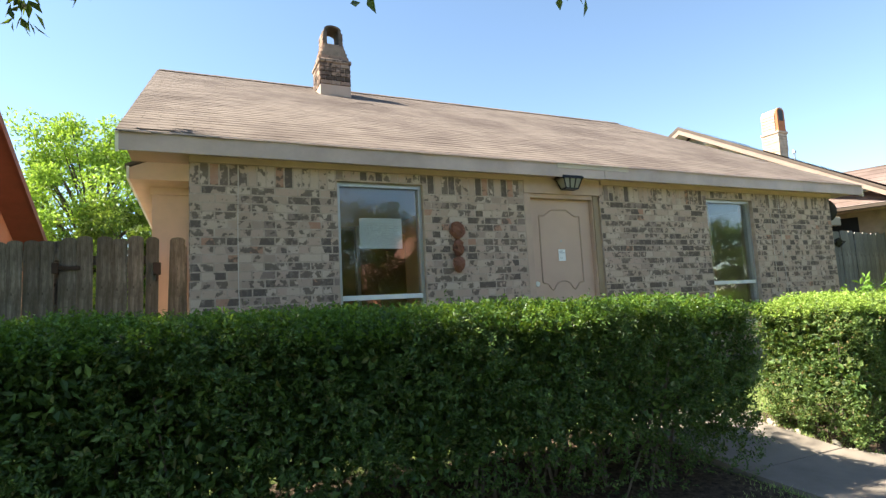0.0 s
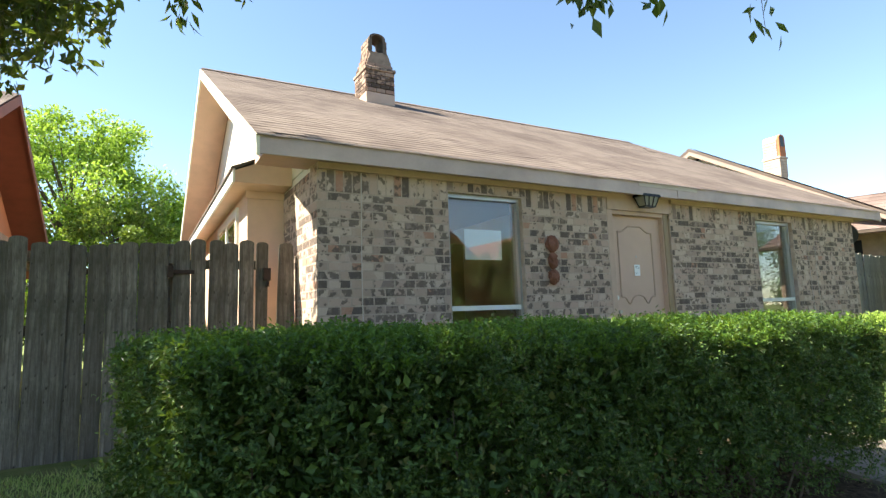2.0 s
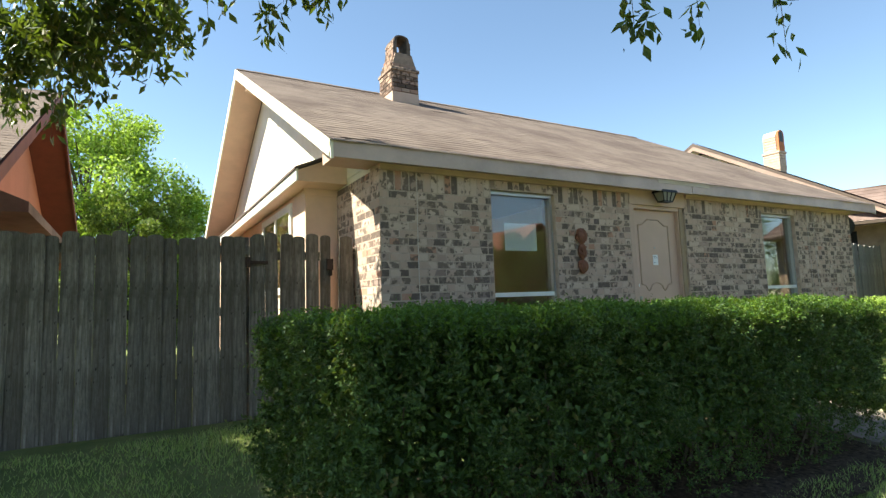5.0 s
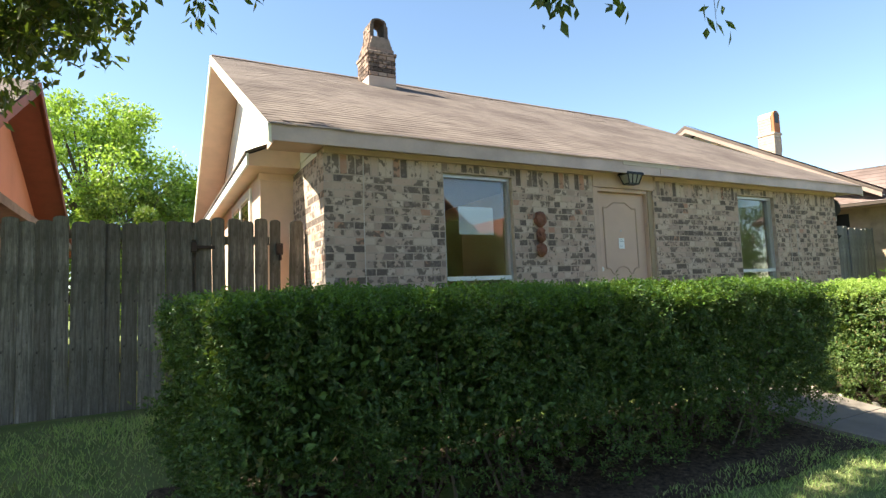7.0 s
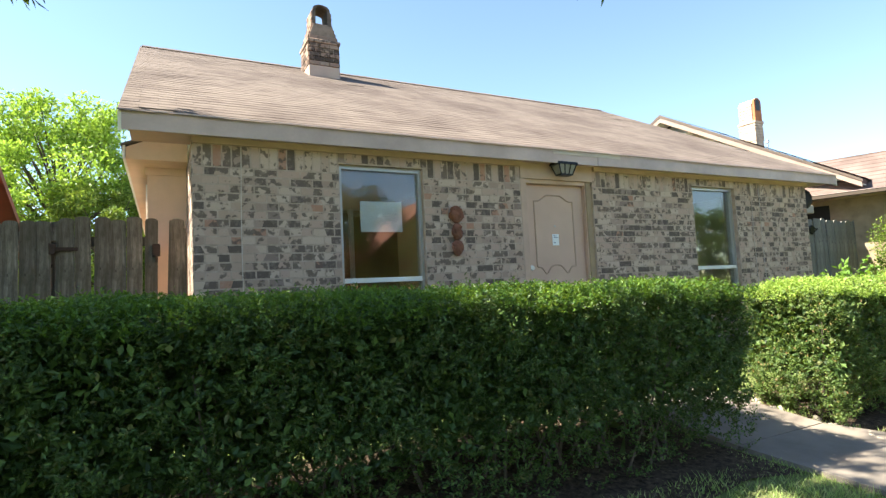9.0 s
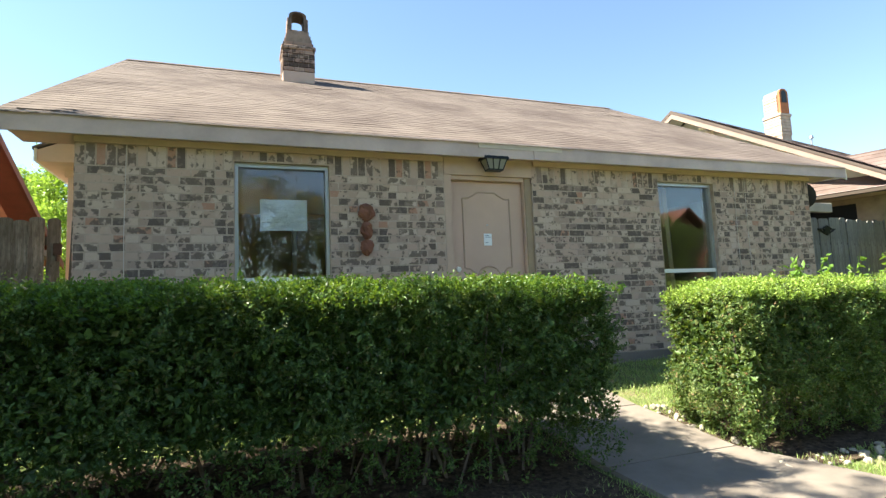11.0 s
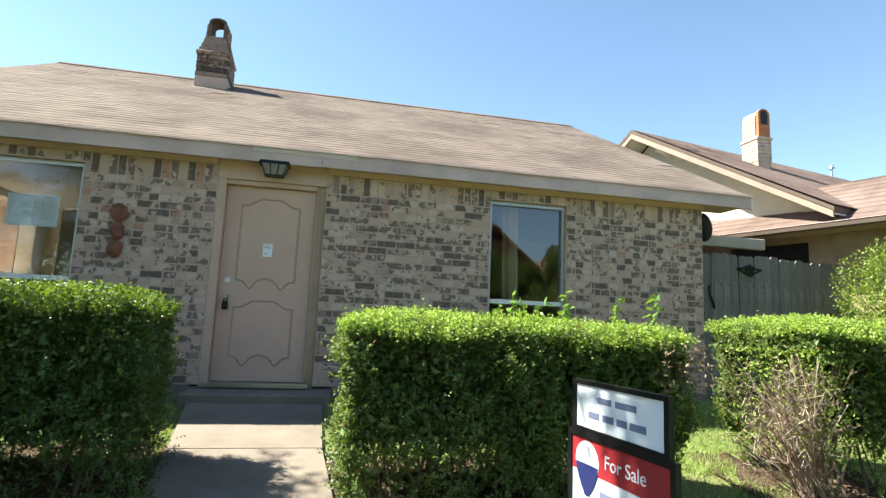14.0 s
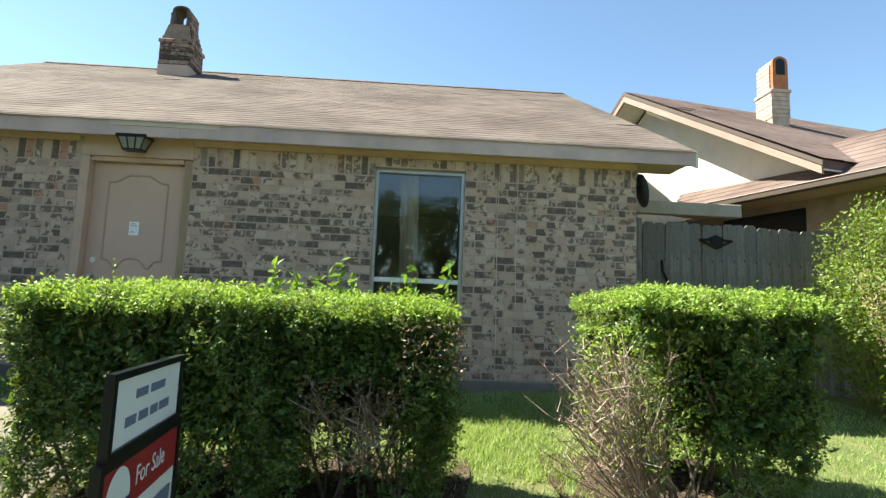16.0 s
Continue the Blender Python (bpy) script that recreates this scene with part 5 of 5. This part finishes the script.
bough(top, (3.4, -3.4, 5.9), 1.0, 0.07, 60, 60, 0.45, (0.0, 0.4))
bough(top, (-7.2, 0.6, 5.5), 0.4, 0.06, 60, 70, 0.7, (0.0, 0.7))
bough(top, (-8.0, -0.6, 5.5), 0.4, 0.06, 60, 70, 0.7, (0.0, 0.7))
bough(top, (-6.0, 1.4, 5.6), 0.4, 0.06, 60, 70, 0.7, (0.0, 0.7))
bough(top, (-7.0, -2.2, 5.6), 0.4, 0.06, 60, 70, 0.7, (0.0, 0.7))
for end in ((-5.5, -3.0, 6.0), (-6.6, -4.0, 6.0), (-4.6, -4.4, 5.8), (-5.0, -1.8, 6.3), (2.3, -1.9, 5.7), (5.6, -2.0, 6.0), (-3.8, -5.2, 5.9), (-7.4, 1.9, 5.6), (-6.6, 2.6, 5.8), (-8.4, 1.2, 5.7), (-6.2, 0.4, 6.0), (-7.0, -0.6, 5.8), (-6.4, -1.2, 5.3), (-7.6, 0.2, 6.2), (-0.9, -1.3, 5.9), (-1.8, -1.2, 6.1)):
    bough(top, end, 0.5, 0.06, 90, 80, 0.5, (0.0, 0.5))
# unseen leaf clumps added to darken the lawn by the left fence
for gx in (-8.2, -7.5, -6.8, -6.2):
    for gy in (-0.8, -0.2, 0.4, 1.0, 1.7, 2.3):
        p = Vector((gx + r.uniform(-0.3, 0.3), gy + r.uniform(-0.3, 0.3), r.uniform(5.3, 6.0)))
        tube(bm, [top, top.lerp(p, 0.5) + Vector((0, 0, 0.3)), p], 0.03, 0.008, 5)
        for _ in range(26 if gy > -0.4 else 6):
            spray(p + Vector((r.uniform(-0.3, 0.3), r.uniform(-0.3, 0.3), 0.1)), Vector((r.uniform(-0.35, 0.35), r.uniform(-0.35, 0.35), -r.uniform(0.1, 0.5))), 60)
# second unseen layer, added to thicken that shade
for gx in (-9.0, -8.4, -7.8, -7.2, -6.6):
    for gy in (1.2, 1.6, 2.0, 2.4, 2.8):
        p = Vector((gx + r.uniform(-0.2, 0.2), gy + r.uniform(-0.2, 0.2), r.uniform(6.2, 6.8)))
        tube(bm, [top, top.lerp(p, 0.5) + Vector((0, 0, 0.3)), p], 0.025, 0.008, 4)
        for _ in range(16):
            spray(p + Vector((r.uniform(-0.3, 0.3), r.uniform(-0.3, 0.3), 0.1)), Vector((r.uniform(-0.3, 0.3), r.uniform(-0.3, 0.3), -r.uniform(0.05, 0.4))), 60)
# unseen crown overhead, added to dim sky and sun over hedge and lawn
for gx in np.arange(-6.2, -0.5, 0.55):
    for gy in np.arange(-6.2, 0.1, 0.55):
        p = Vector((gx + r.uniform(-0.3, 0.3), gy + r.uniform(-0.3, 0.3), r.uniform(6.0, 6.9)))
        tube(bm, [top, top.lerp(p, 0.5) + Vector((0, 0, 0.4)), p], 0.025, 0.008, 4)
        for _ in range(3):
            spray(p + Vector((r.uniform(-0.35, 0.35), r.uniform(-0.35, 0.35), 0.1)), Vector((r.uniform(-0.35, 0.35), r.uniform(-0.35, 0.35), -r.uniform(0.05, 0.4))), 60)
for k in range(96):
    f = r.random() ** 0.8
    p = Vector((-3.6, 1.9, 3.72)).lerp(Vector((-1.9, 0.2, 3.85)), f) + Vector((r.uniform(-0.35, 0.35), r.uniform(-0.35, 0.35), r.uniform(-0.1, 0.3)))
    spray(p, Vector((r.uniform(-0.15, 0.15), r.uniform(-0.15, 0.15), -r.uniform(0.25, 1.3 - 0.65 * f))), 50)
for k in range(20):
    p = Vector((-1.9, 0.2, 4.0)).lerp(Vector((-0.75, -0.8, 4.05)), r.random()) + Vector((r.uniform(-0.2, 0.2), r.uniform(-0.2, 0.2), 0.1))
    spray(p, Vector((r.uniform(-0.1, 0.1), r.uniform(-0.1, 0.1), -r.uniform(0.2, 0.75))), 34)
part("trunk", bm, BARK, oak)
o = new("crown", leaf_mesh("crown", np.concatenate(ps), np.concatenate(ws), 0.118, 0.052, TREE_LEAF, 0.9, 1.6))
hang(o, oak)
tagged(o, kind="stuff")

# across the street, seen in the window panes
ROOFR = shingle_mat("red_roof", (0.36, 0.17, 0.125), (0.42, 0.21, 0.16), (0.25, 0.12, 0.09))


def far_house(x, w, h, label):
    ob = thing("house", (x, -27, -0.55), label, "house", "houses across the street")
    part("wall", boxed(x - w + 0.5, -32, -0.6, x + w - 0.5, -22.4, 2.5), RUST, ob)
    bm = bmesh.new()
    prism(bm, [(x - w + 0.5, 2.5), (x + w - 0.5, 2.5), (x, h - 0.3)], -31.9, -22.4, "y")
    part("gable", bm, RUST, ob, "red-brown gable wall")
    for s in (-1, 1):
        bm = bmesh.new()
        prism(bm, [(x, h), (x + s * w, 2.3), (x + s * w, 2.18), (x, h - 0.12)], -32, -21.8, "y")
        part("roof", bm, ROOFR, ob, "red-brown shingle roof slope")
        bm = bmesh.new()
        prism(bm, [(x, h + 0.02), (x + s * w, 2.32), (x + s * w, 2.12), (x, h - 0.18)], -21.8, -21.76, "y")
        part("bargeboard", bm, RUSTD, ob)
    part("garage_door", boxed(x - w + 1.2, -22.39, -0.5, x - 0.4, -22.33, 1.7), WHITE, ob)
    part("window", boxed(x + 0.8, -22.39, 0.5, x + w - 1.4, -22.33, 1.7), BLACK, ob)


far_house(13.4, 4.6, 6.3, "red-brown gabled house across the street")
far_house(20.5, 4.4, 6.0, "red-brown gabled house across the street")
far_house(29.0, 5.0, 6.4, "red-brown gabled house across the street")
for k, (x, y, h, n) in enumerate(((8.2, -19.5, 6.2, 11000), (5.2, -20.5, 6.6, 9000), (2.0, -20.0, 7.2, 9000), (-1.5, -19.5, 7.8, 9000), (-5.0, -20.0, 7.4, 9000), (-10.0, -20.0, 7.5, 8000),
                                  (11.0, -18.0, 4.6, 12000), (13.6, -18.6, 4.3, 12000), (16.2, -18.0, 4.9, 12000), (19.2, -18.4, 4.5, 12000), (22.3, -18.0, 5.2, 12000), (26.0, -18.5, 5.0, 12000), (31.0, -18.0, 5.6, 9000), (38.0, -20.0, 7.0, 8000))):
    tree("tree", (x, y, -0.55), h, h * 0.44, n, 0.2, TREE_LEAF if k < 6 else BUSH_LEAF, "dark green tree across the street", 71 + k, 26, 0.16, 0.16)

# ---- for-sale sign ----
NAVY = Mat("sign_navy", 0.4).colour((0.02, 0.025, 0.10)).m
SRED = Mat("sign_red", 0.4).colour((0.27, 0.022, 0.03)).m
SWHITE = Mat("sign_white", 0.4).colour((0.66, 0.68, 0.73)).m
sign = thing("for_sale_sign", (6.05, -3.62, gz(-3.7)), "for-sale sign in a black metal frame on the lawn", "sign")
SY0, SY1, SX = -3.93, -3.31, 6.05


def plate(y0, y1, z0, z1, mat, off, name, label=""):
    """A thin printed plate on both faces of the sign."""
    bm = bmesh.new()
    for s in (-1, 1):
        box(bm, SX + min(s * off, s * (off + 0.001)), y0, z0, SX + max(s * off, s * (off + 0.001)), y1, z1)
    return part(name, bm, mat, sign, label)


part("rider_panel", boxed(SX - 0.004, SY0 + 0.03, 0.475, SX + 0.004, SY1 - 0.03, 0.655), SWHITE, sign, "white rider panel")
bm = bmesh.new()
for a in ((SY0 + 0.005, 0.455, SY1 - 0.005, 0.475), (SY0 + 0.005, 0.655, SY1 - 0.005, 0.675), (SY0 + 0.005, 0.475, SY0 + 0.03, 0.655), (SY1 - 0.03, 0.475, SY1 - 0.005, 0.655)):
    box(bm, SX - 0.012, a[0], a[1], SX + 0.012, a[2], a[3])
part("rider_frame", bm, BLACK, sign)
part("main_panel", boxed(SX - 0.004, SY0, -0.02, SX + 0.004, SY1, 0.43), SWHITE, sign, "white red and navy panel")
bm = bmesh.new()
for a in ((SY0 - 0.025, -0.045, SY1 + 0.025, -0.02), (SY0 - 0.025, 0.43, SY1 + 0.025, 0.455), (SY0 - 0.025, -0.02, SY0, 0.43), (SY1, -0.02, SY1 + 0.025, 0.43)):
    box(bm, SX - 0.013, a[0], a[1], SX + 0.013, a[2], a[3])
for y in (SY0 - 0.012, SY1 + 0.012):
    box(bm, SX - 0.011, y - 0.011, gz(-3.7) - 0.1, SX + 0.011, y + 0.011, -0.045)
part("frame", bm, BLACK, sign, "black angle-iron frame with legs")
plate(SY0, SY1, 0.29, 0.43, SRED, 0.005, "red_band")
plate(SY0, SY1, 0.0, 0.13, NAVY, 0.005, "navy_band")


def logo(side):
    """A plain balloon shape: a pale disc with a dark lower half."""
    y = SY1 - 0.115 if side < 0 else SY0 + 0.115
    bm = bmesh.new()
    x = SX + side * 0.0075
    rim = [bm.verts.new((x, y + 0.085 * math.cos(a), 0.335 + 0.085 * math.sin(a))) for a in np.linspace(0, 2 * math.pi, 28)[:-1]]
    bm.faces.new(rim)
    part("logo_disc", bm, SWHITE, sign)
    bm = bmesh.new()
    x = SX + side * 0.0085
    pts = [(y - 0.082, 0.325), (y - 0.075, 0.29), (y - 0.045, 0.235), (y - 0.012, 0.195), (y + 0.012, 0.195), (y + 0.045, 0.235), (y + 0.075, 0.29), (y + 0.082, 0.325)]
    bm.faces.new([bm.verts.new((x, a, b)) for a, b in pts])
    part("logo_cone", bm, NAVY, sign)


for s in (-1, 1):
    logo(s)


def words(text, size, y, z, side, mat, name="lettering"):
    cu = bpy.data.curves.new(name, "FONT")
    cu.body, cu.size, cu.align_x, cu.extrude = text, size, "CENTER", 0.0006
    cu.materials.append(mat)
    o = new(name, cu)
    hang(o, sign)
    o.matrix_basis = Matrix.Translation((SX + side * 0.0075, y, z)) @ (pose(0, 0, 0, 90, 0, -90) if side < 0 else pose(0, 0, 0, 90, 0, 90))
    return o


mid = (SY0 + SY1) / 2
for s in (-1, 1):
    words("For Sale", 0.078, mid + s * 0.055, 0.335, s, SWHITE)
for side in (-1, 1):
    for ya, yb, z, h in ((-0.125, -0.03, 0.60, 0.026), (-0.005, 0.125, 0.60, 0.026), (-0.19, -0.11, 0.532, 0.028), (-0.09, -0.015, 0.532, 0.028), (0.005, 0.07, 0.532, 0.028), (0.085, 0.18, 0.532, 0.028)):
        a, b_ = sorted((mid + side * ya, mid + side * yb))
        xs2 = sorted((SX + side * 0.0045, SX + side * 0.0055))
        part("text_bar", boxed(xs2[0], a, z - h / 2, xs2[1], b_, z + h / 2), INK, sign)
for s in (-1, 1):
    c_ = mid + s * 0.085
    bm = boxed(*sorted((SX + s * 0.0062, SX + s * 0.0072))[:1], c_ - 0.19, 0.19, sorted((SX + s * 0.0062, SX + s * 0.0072))[1], c_ + 0.19, 0.24)
    part("text_bar", bm, INK, sign)
    for ya, yb, za, zb, mt in ((-0.29, -0.11, 0.075, 0.105, SWHITE), (-0.29, -0.09, 0.025, 0.058, SWHITE), (-0.02, 0.27, 0.03, 0.09, SWHITE)):
        a, b_ = sorted((mid + s * ya, mid + s * yb))
        xs2 = sorted((SX + s * 0.0082, SX + s * 0.0092))
        part("text_bar", boxed(xs2[0], a, za, xs2[1], b_, zb), mt, sign)

sign.rotation_euler.z = radians(7)
sign.scale = (1.15, 1.15, 1.15)
sign.location.z -= 0.26
sign.location.x += 0.05

# ---- edging stones, mulch, grass ----
bm = bmesh.new()
for x0, x1, y0, y1 in ((-1.5, 3.7, -2.85, -1.25), (4.9, 7.4, -2.85, -1.55), (8.0, 9.35, -2.85, -1.5)):
    n = 12
    rows = []
    for j in range(7):
        y = y0 + (y1 - y0) * j / 6
        rows.append([bm.verts.new((x0 + (x1 - x0) * i / n + 0.05 * math.sin(i * 2.3 + j), y + 0.06 * math.sin(i * 1.9), gz(y) + 0.012 + 0.012 * math.sin(i * 3 + j * 2))) for i in range(n + 1)])
    for a, b in zip(rows, rows[1:]):
        for i in range(n):
            bm.faces.new((a[i], a[i + 1], b[i + 1], b[i]))
solo("mulch_bed", bm, MULCH, "dark leaf mulch under the hedges", "mulch", kind="structure")

STONEM = paint("edging_stone", (0.44, 0.38, 0.31), 0.9, 0.35, 10)
stone_shapes = []
for k in range(4):
    bm = bmesh.new()
    bmesh.ops.create_icosphere(bm, subdivisions=1, radius=1.0)
    for v in bm.verts:
        v.co *= 1 + 0.3 * noise.noise(v.co * 1.7 + Vector((k * 9, 0, 0)))
    stone_shapes.append(mesh_of(bm, "stone", STONEM))
edging = thing("stone_edging", (6, -2.6, -0.3), "loose pale stones edging the hedge beds", "stones")
r = random.Random(77)
for _ in range(150):
    k = r.random()
    if k < 0.28:
        x, y = 4.92 + r.uniform(-0.08, 0.12), r.uniform(-2.9, -1.4)
    elif k < 0.68:
        x, y = r.uniform(4.95, 7.5), -2.82 + r.uniform(-0.12, 0.10)
    else:
        x, y = r.uniform(8.1, 9.6), -2.78 + r.uniform(-0.15, 0.2)
    s = r.uniform(0.015, 0.038)
    o = new("stone", r.choice(stone_shapes))
    hang(o, edging)
    o.matrix_basis = Matrix.LocRotScale((x, y, gz(y) + s * 0.3), Euler((r.random() * 6, r.random() * 6, r.random() * 6)), (s * 1.3, s, s * 0.8))


def in_walk(x, y):
    la = np.interp(y, [-6.2, -4.6, -3.4, -2.4, -1.42, -0.42], [3.7, 3.78, 3.8, 3.74, 3.66, 3.46])
    ra = np.interp(y, [-6.2, -4.6, -3.4, -2.4, -1.42, -0.42], [6.3, 5.85, 5.4, 4.98, 4.86, 4.86])
    return (x > la + 0.01) & (x < ra - 0.01)


def grass_patch(n, x0, x1, y0, y1, tall, seed):
    g = np.random.default_rng(seed)
    x, y = g.uniform(x0, x1, n), g.uniform(y0, y1, n)
    d = np.sin(x * 3.1) * np.cos(y * 2.7) + np.sin(x * 9 + y * 7) * 0.5
    bed = ((x > -1.45) & (x < 3.55) & (y > -2.6) & (y < -1.3)) | ((x > 5.1) & (x < 7.2) & (y > -2.7) & (y < -1.7)) | ((x > 8.3) & (x < 9.2) & (y > -2.7) & (y < -1.5))
    keep = ~in_walk(x, y) & ~bed & (g.random(n) < 0.75 + 0.25 * d) & ~((y > -0.03) & (x > -0.4) & (x < 9.4))
    x, y, d = x[keep], y[keep], d[keep]
    k = len(x)
    h = tall * g.uniform(0.5, 1.3, k) * (1 + 0.3 * d)
    a = g.uniform(0, 2 * math.pi, k)
    w = 0.0045
    z = ground_z(y)
    base = np.stack([x, y, z - 0.005], 1)
    s = np.stack([np.cos(a), np.sin(a), 0 * a], 1) * w
    lean = np.stack([g.normal(0, 0.45, k) * h, g.normal(0, 0.45, k) * h, h], 1)
    v = np.stack([base - s, base + s, base + lean], 1).reshape(-1, 3)
    return v


parts_ = [grass_patch(120000, -3.2, 11.5, -3.6, 0.3, 0.05, 1), grass_patch(70000, -4.5, 11.5, -5.2, -3.4, 0.05, 2), grass_patch(26000, 7.2, 9.6, -1.9, 0.2, 0.055, 3)]
v = np.concatenate(parts_)
o = new("grass", raw_mesh("grass", v, np.arange(len(v)).reshape(-1, 3), GRASS))
tagged(o, "short green lawn grass with dry patches", "grass", kind="stuff")

# ---- bricks and shingles, last ----
COURSE, BLEN = 0.0795, 0.215
brick_sizes = {}


def brick_data(w, h, cut):
    """A brick with bevelled edges; kiln-darkened ends are pieces that butt against the rest."""
    key = (round(w, 2), round(h, 3), cut)
    if key not in brick_sizes:
        bm = bmesh.new()
        a, b = -key[0] / 2, key[0] / 2
        c = a + (b - a) * cut
        for p, q in ((a, c), (c, b)) if cut else ((a, b),):
            box(bm, p, 0, -h / 2, q, 0.05, h / 2)
        for v in bm.verts:
            if v.co.y < 0.01:
                if abs(v.co.x - c) > 0.001 or not cut:
                    v.co.x -= math.copysign(0.003, v.co.x)
                else:
                    v.co.x += 0.012 * math.copysign(1, v.co.z) * (1 if cut < 0.5 else -1)
                v.co.z -= math.copysign(0.003, v.co.z)
        brick_sizes[key] = mesh_of(bm, "brick", BRICK)
    return brick_sizes[key]


bulk_v, bulk_f = [], []
count = 0
r = random.Random(99)


def lay(x0, x1, z0, z1):
    """One brick of the front wall, a part of its own on the stretch beside the door."""
    global count
    w, h = x1 - x0 - 0.009, z1 - z0 - 0.009
    if w < 0.025:
        return
    proud = r.uniform(0.002, 0.006)
    cx, cz = (x0 + x1) / 2, (z0 + z1) / 2
    if 4.66 < cx < 6.6 and count < 300:
        count += 1
        o = new("brick", brick_data(w, h, r.choice((0, 0.38, 0.45, 0.52, 0.6)) if w > 0.12 else 0))
        o.parent = front
        o.matrix_parent_inverse = Matrix.Identity(4)
        o.matrix_basis = pose(cx, proud, cz, r.uniform(-0.4, 0.4), r.uniform(-0.35, 0.35), 0)
        return
    b = len(bulk_v)
    e = 0.003
    t = r.uniform(-0.0012, 0.0012)
    xa, xb, za, zb = cx - w / 2, cx + w / 2, cz - h / 2, cz + h / 2
    cuts = [(xa, e), (xb, -e)]
    if w > 0.12 and r.random() < 0.92:
        cuts.insert(1, (xa + w * r.uniform(0.36, 0.64), 0))
    if h > 0.11:
        cuts = [(xa, e), (xb, -e)]
    tilt = r.uniform(-0.018, 0.018)
    for (pa, ea), (pb, eb) in zip(cuts, cuts[1:]):
        b = len(bulk_v)
        ta, tb = (0 if ea else tilt), (0 if eb else tilt)
        bulk_v.extend([(pa - ta, 0.02, za), (pb - tb, 0.02, za), (pb + tb, 0.02, zb), (pa + ta, 0.02, zb),
                       (pa + ea - ta, proud, za + e + t), (pb + eb - tb, proud, za + e - t), (pb + eb + tb, proud, zb - e - t), (pa + ea + ta, proud, zb - e + t)])
        bulk_f.extend([(b + 4, b + 5, b + 6, b + 7), (b, b + 1, b + 5, b + 4), (b + 1, b + 2, b + 6, b + 5), (b + 2, b + 3, b + 7, b + 6), (b + 3, b, b + 4, b + 7)])


def run(x0, x1, z0, z1, off):
    """A course between two ends, cut at the openings."""
    spans = [(x0, x1)]
    for a, b, lo, hi in (W1, W2, DR):
        if lo - 0.04 < (z0 + z1) / 2 < hi:
            spans = [s for p, q in spans for s in ((p, min(q, a)), (max(p, b), q)) if s[1] - s[0] > 0.02]
    for p, q in spans:
        x = x0 - off
        while x < q:
            a, b = max(x, p), min(x + BLEN, q)
            if b - a > 0.02:
                lay(a, b, z0, z1)
            x += BLEN


z = 0.128
row = 0
while z + COURSE < 2.24:
    run(0.0, HX, z, z + COURSE, (row % 2) * BLEN / 2 + r.uniform(0, 0.02))
    z += COURSE
    row += 1
x = 0.0
while x < HX:
    w = 0.083
    if not DR[0] - 0.06 < x < DR[1] - 0.02:
        for a, b, lo, hi in (W1, W2):
            if a - 0.05 < x < b:
                lay(x, min(x + w, HX), max(z, 2.303), 2.405)
                break
        else:
            lay(x, min(x + w, HX), z, 2.405)
    x += w
me = raw_mesh("brickwork", np.array(bulk_v), np.array(bulk_f), BRICK_BULK)
o = new("brickwork", me)
hang(o, house)
tagged(o, "tan and brown mottled brick wall", kind="stuff")
# brick return on the gable side, and its sunlit end
for side, ylen in ((0, 1.29), (1, 0.9)):
    bv, bf = [], []
    zz, rw = 0.128, 0
    while zz < 2.42:
        y = -(rw % 2) * 0.12
        while y < ylen:
            ya, yb = max(y, 0.0) + 0.005, min(y + 0.25, ylen) - 0.005
            if yb - ya > 0.03:
                q = r.uniform(0, 0.0015)
                xo, xi = (-0.002 - q, 0.02) if side == 0 else (HX + 0.002 + q, HX - 0.02)
                b0 = len(bv)
                for X, e in ((xi, 0), (xo, 0.003)):
                    bv.extend([(X, ya + e, zz + e), (X, yb - e, zz + e), (X, yb - e, zz + COURSE - 0.01 - e), (X, ya + e, zz + COURSE - 0.01 - e)])
                bf.extend([(b0 + 4, b0 + 5, b0 + 6, b0 + 7), (b0, b0 + 1, b0 + 5, b0 + 4), (b0 + 1, b0 + 2, b0 + 6, b0 + 5), (b0 + 2, b0 + 3, b0 + 7, b0 + 6), (b0 + 3, b0, b0 + 4, b0 + 7)])
            y += 0.25
        zz += COURSE
        rw += 1
    o = new("brick_return", raw_mesh("brick_return", np.array(bv), np.array(bf), BRICK_BULK))
    hang(o, house)
    tagged(o, "mottled brick corner return", kind="stuff")


shingles(roof, RX0 - 0.03, RX1 + 0.03, EAVE_Y - 0.03, EAVE_Z - 0.03, RIDGE_Y, RIDGE_Z - 0.015, SHINGLE, 5)
for k in range(35):
    x = RX0 + k * 0.3
    bm = bmesh.new()
    prism(bm, [(RIDGE_Y - 0.13, RIDGE_Z - 0.065), (RIDGE_Y, RIDGE_Z + 0.008 + 0.004 * (k % 2)), (RIDGE_Y + 0.13, RIDGE_Z - 0.065), (RIDGE_Y, RIDGE_Z - 0.03)], x, min(x + 0.298, RX1 + 0.02))
    part("ridge_shingle", bm, SHINGLE, house)
shingles(red, -9.0, NX + 0.02, 1.57, 2.41, 7.0, 5.20, SHINGLE, 8)
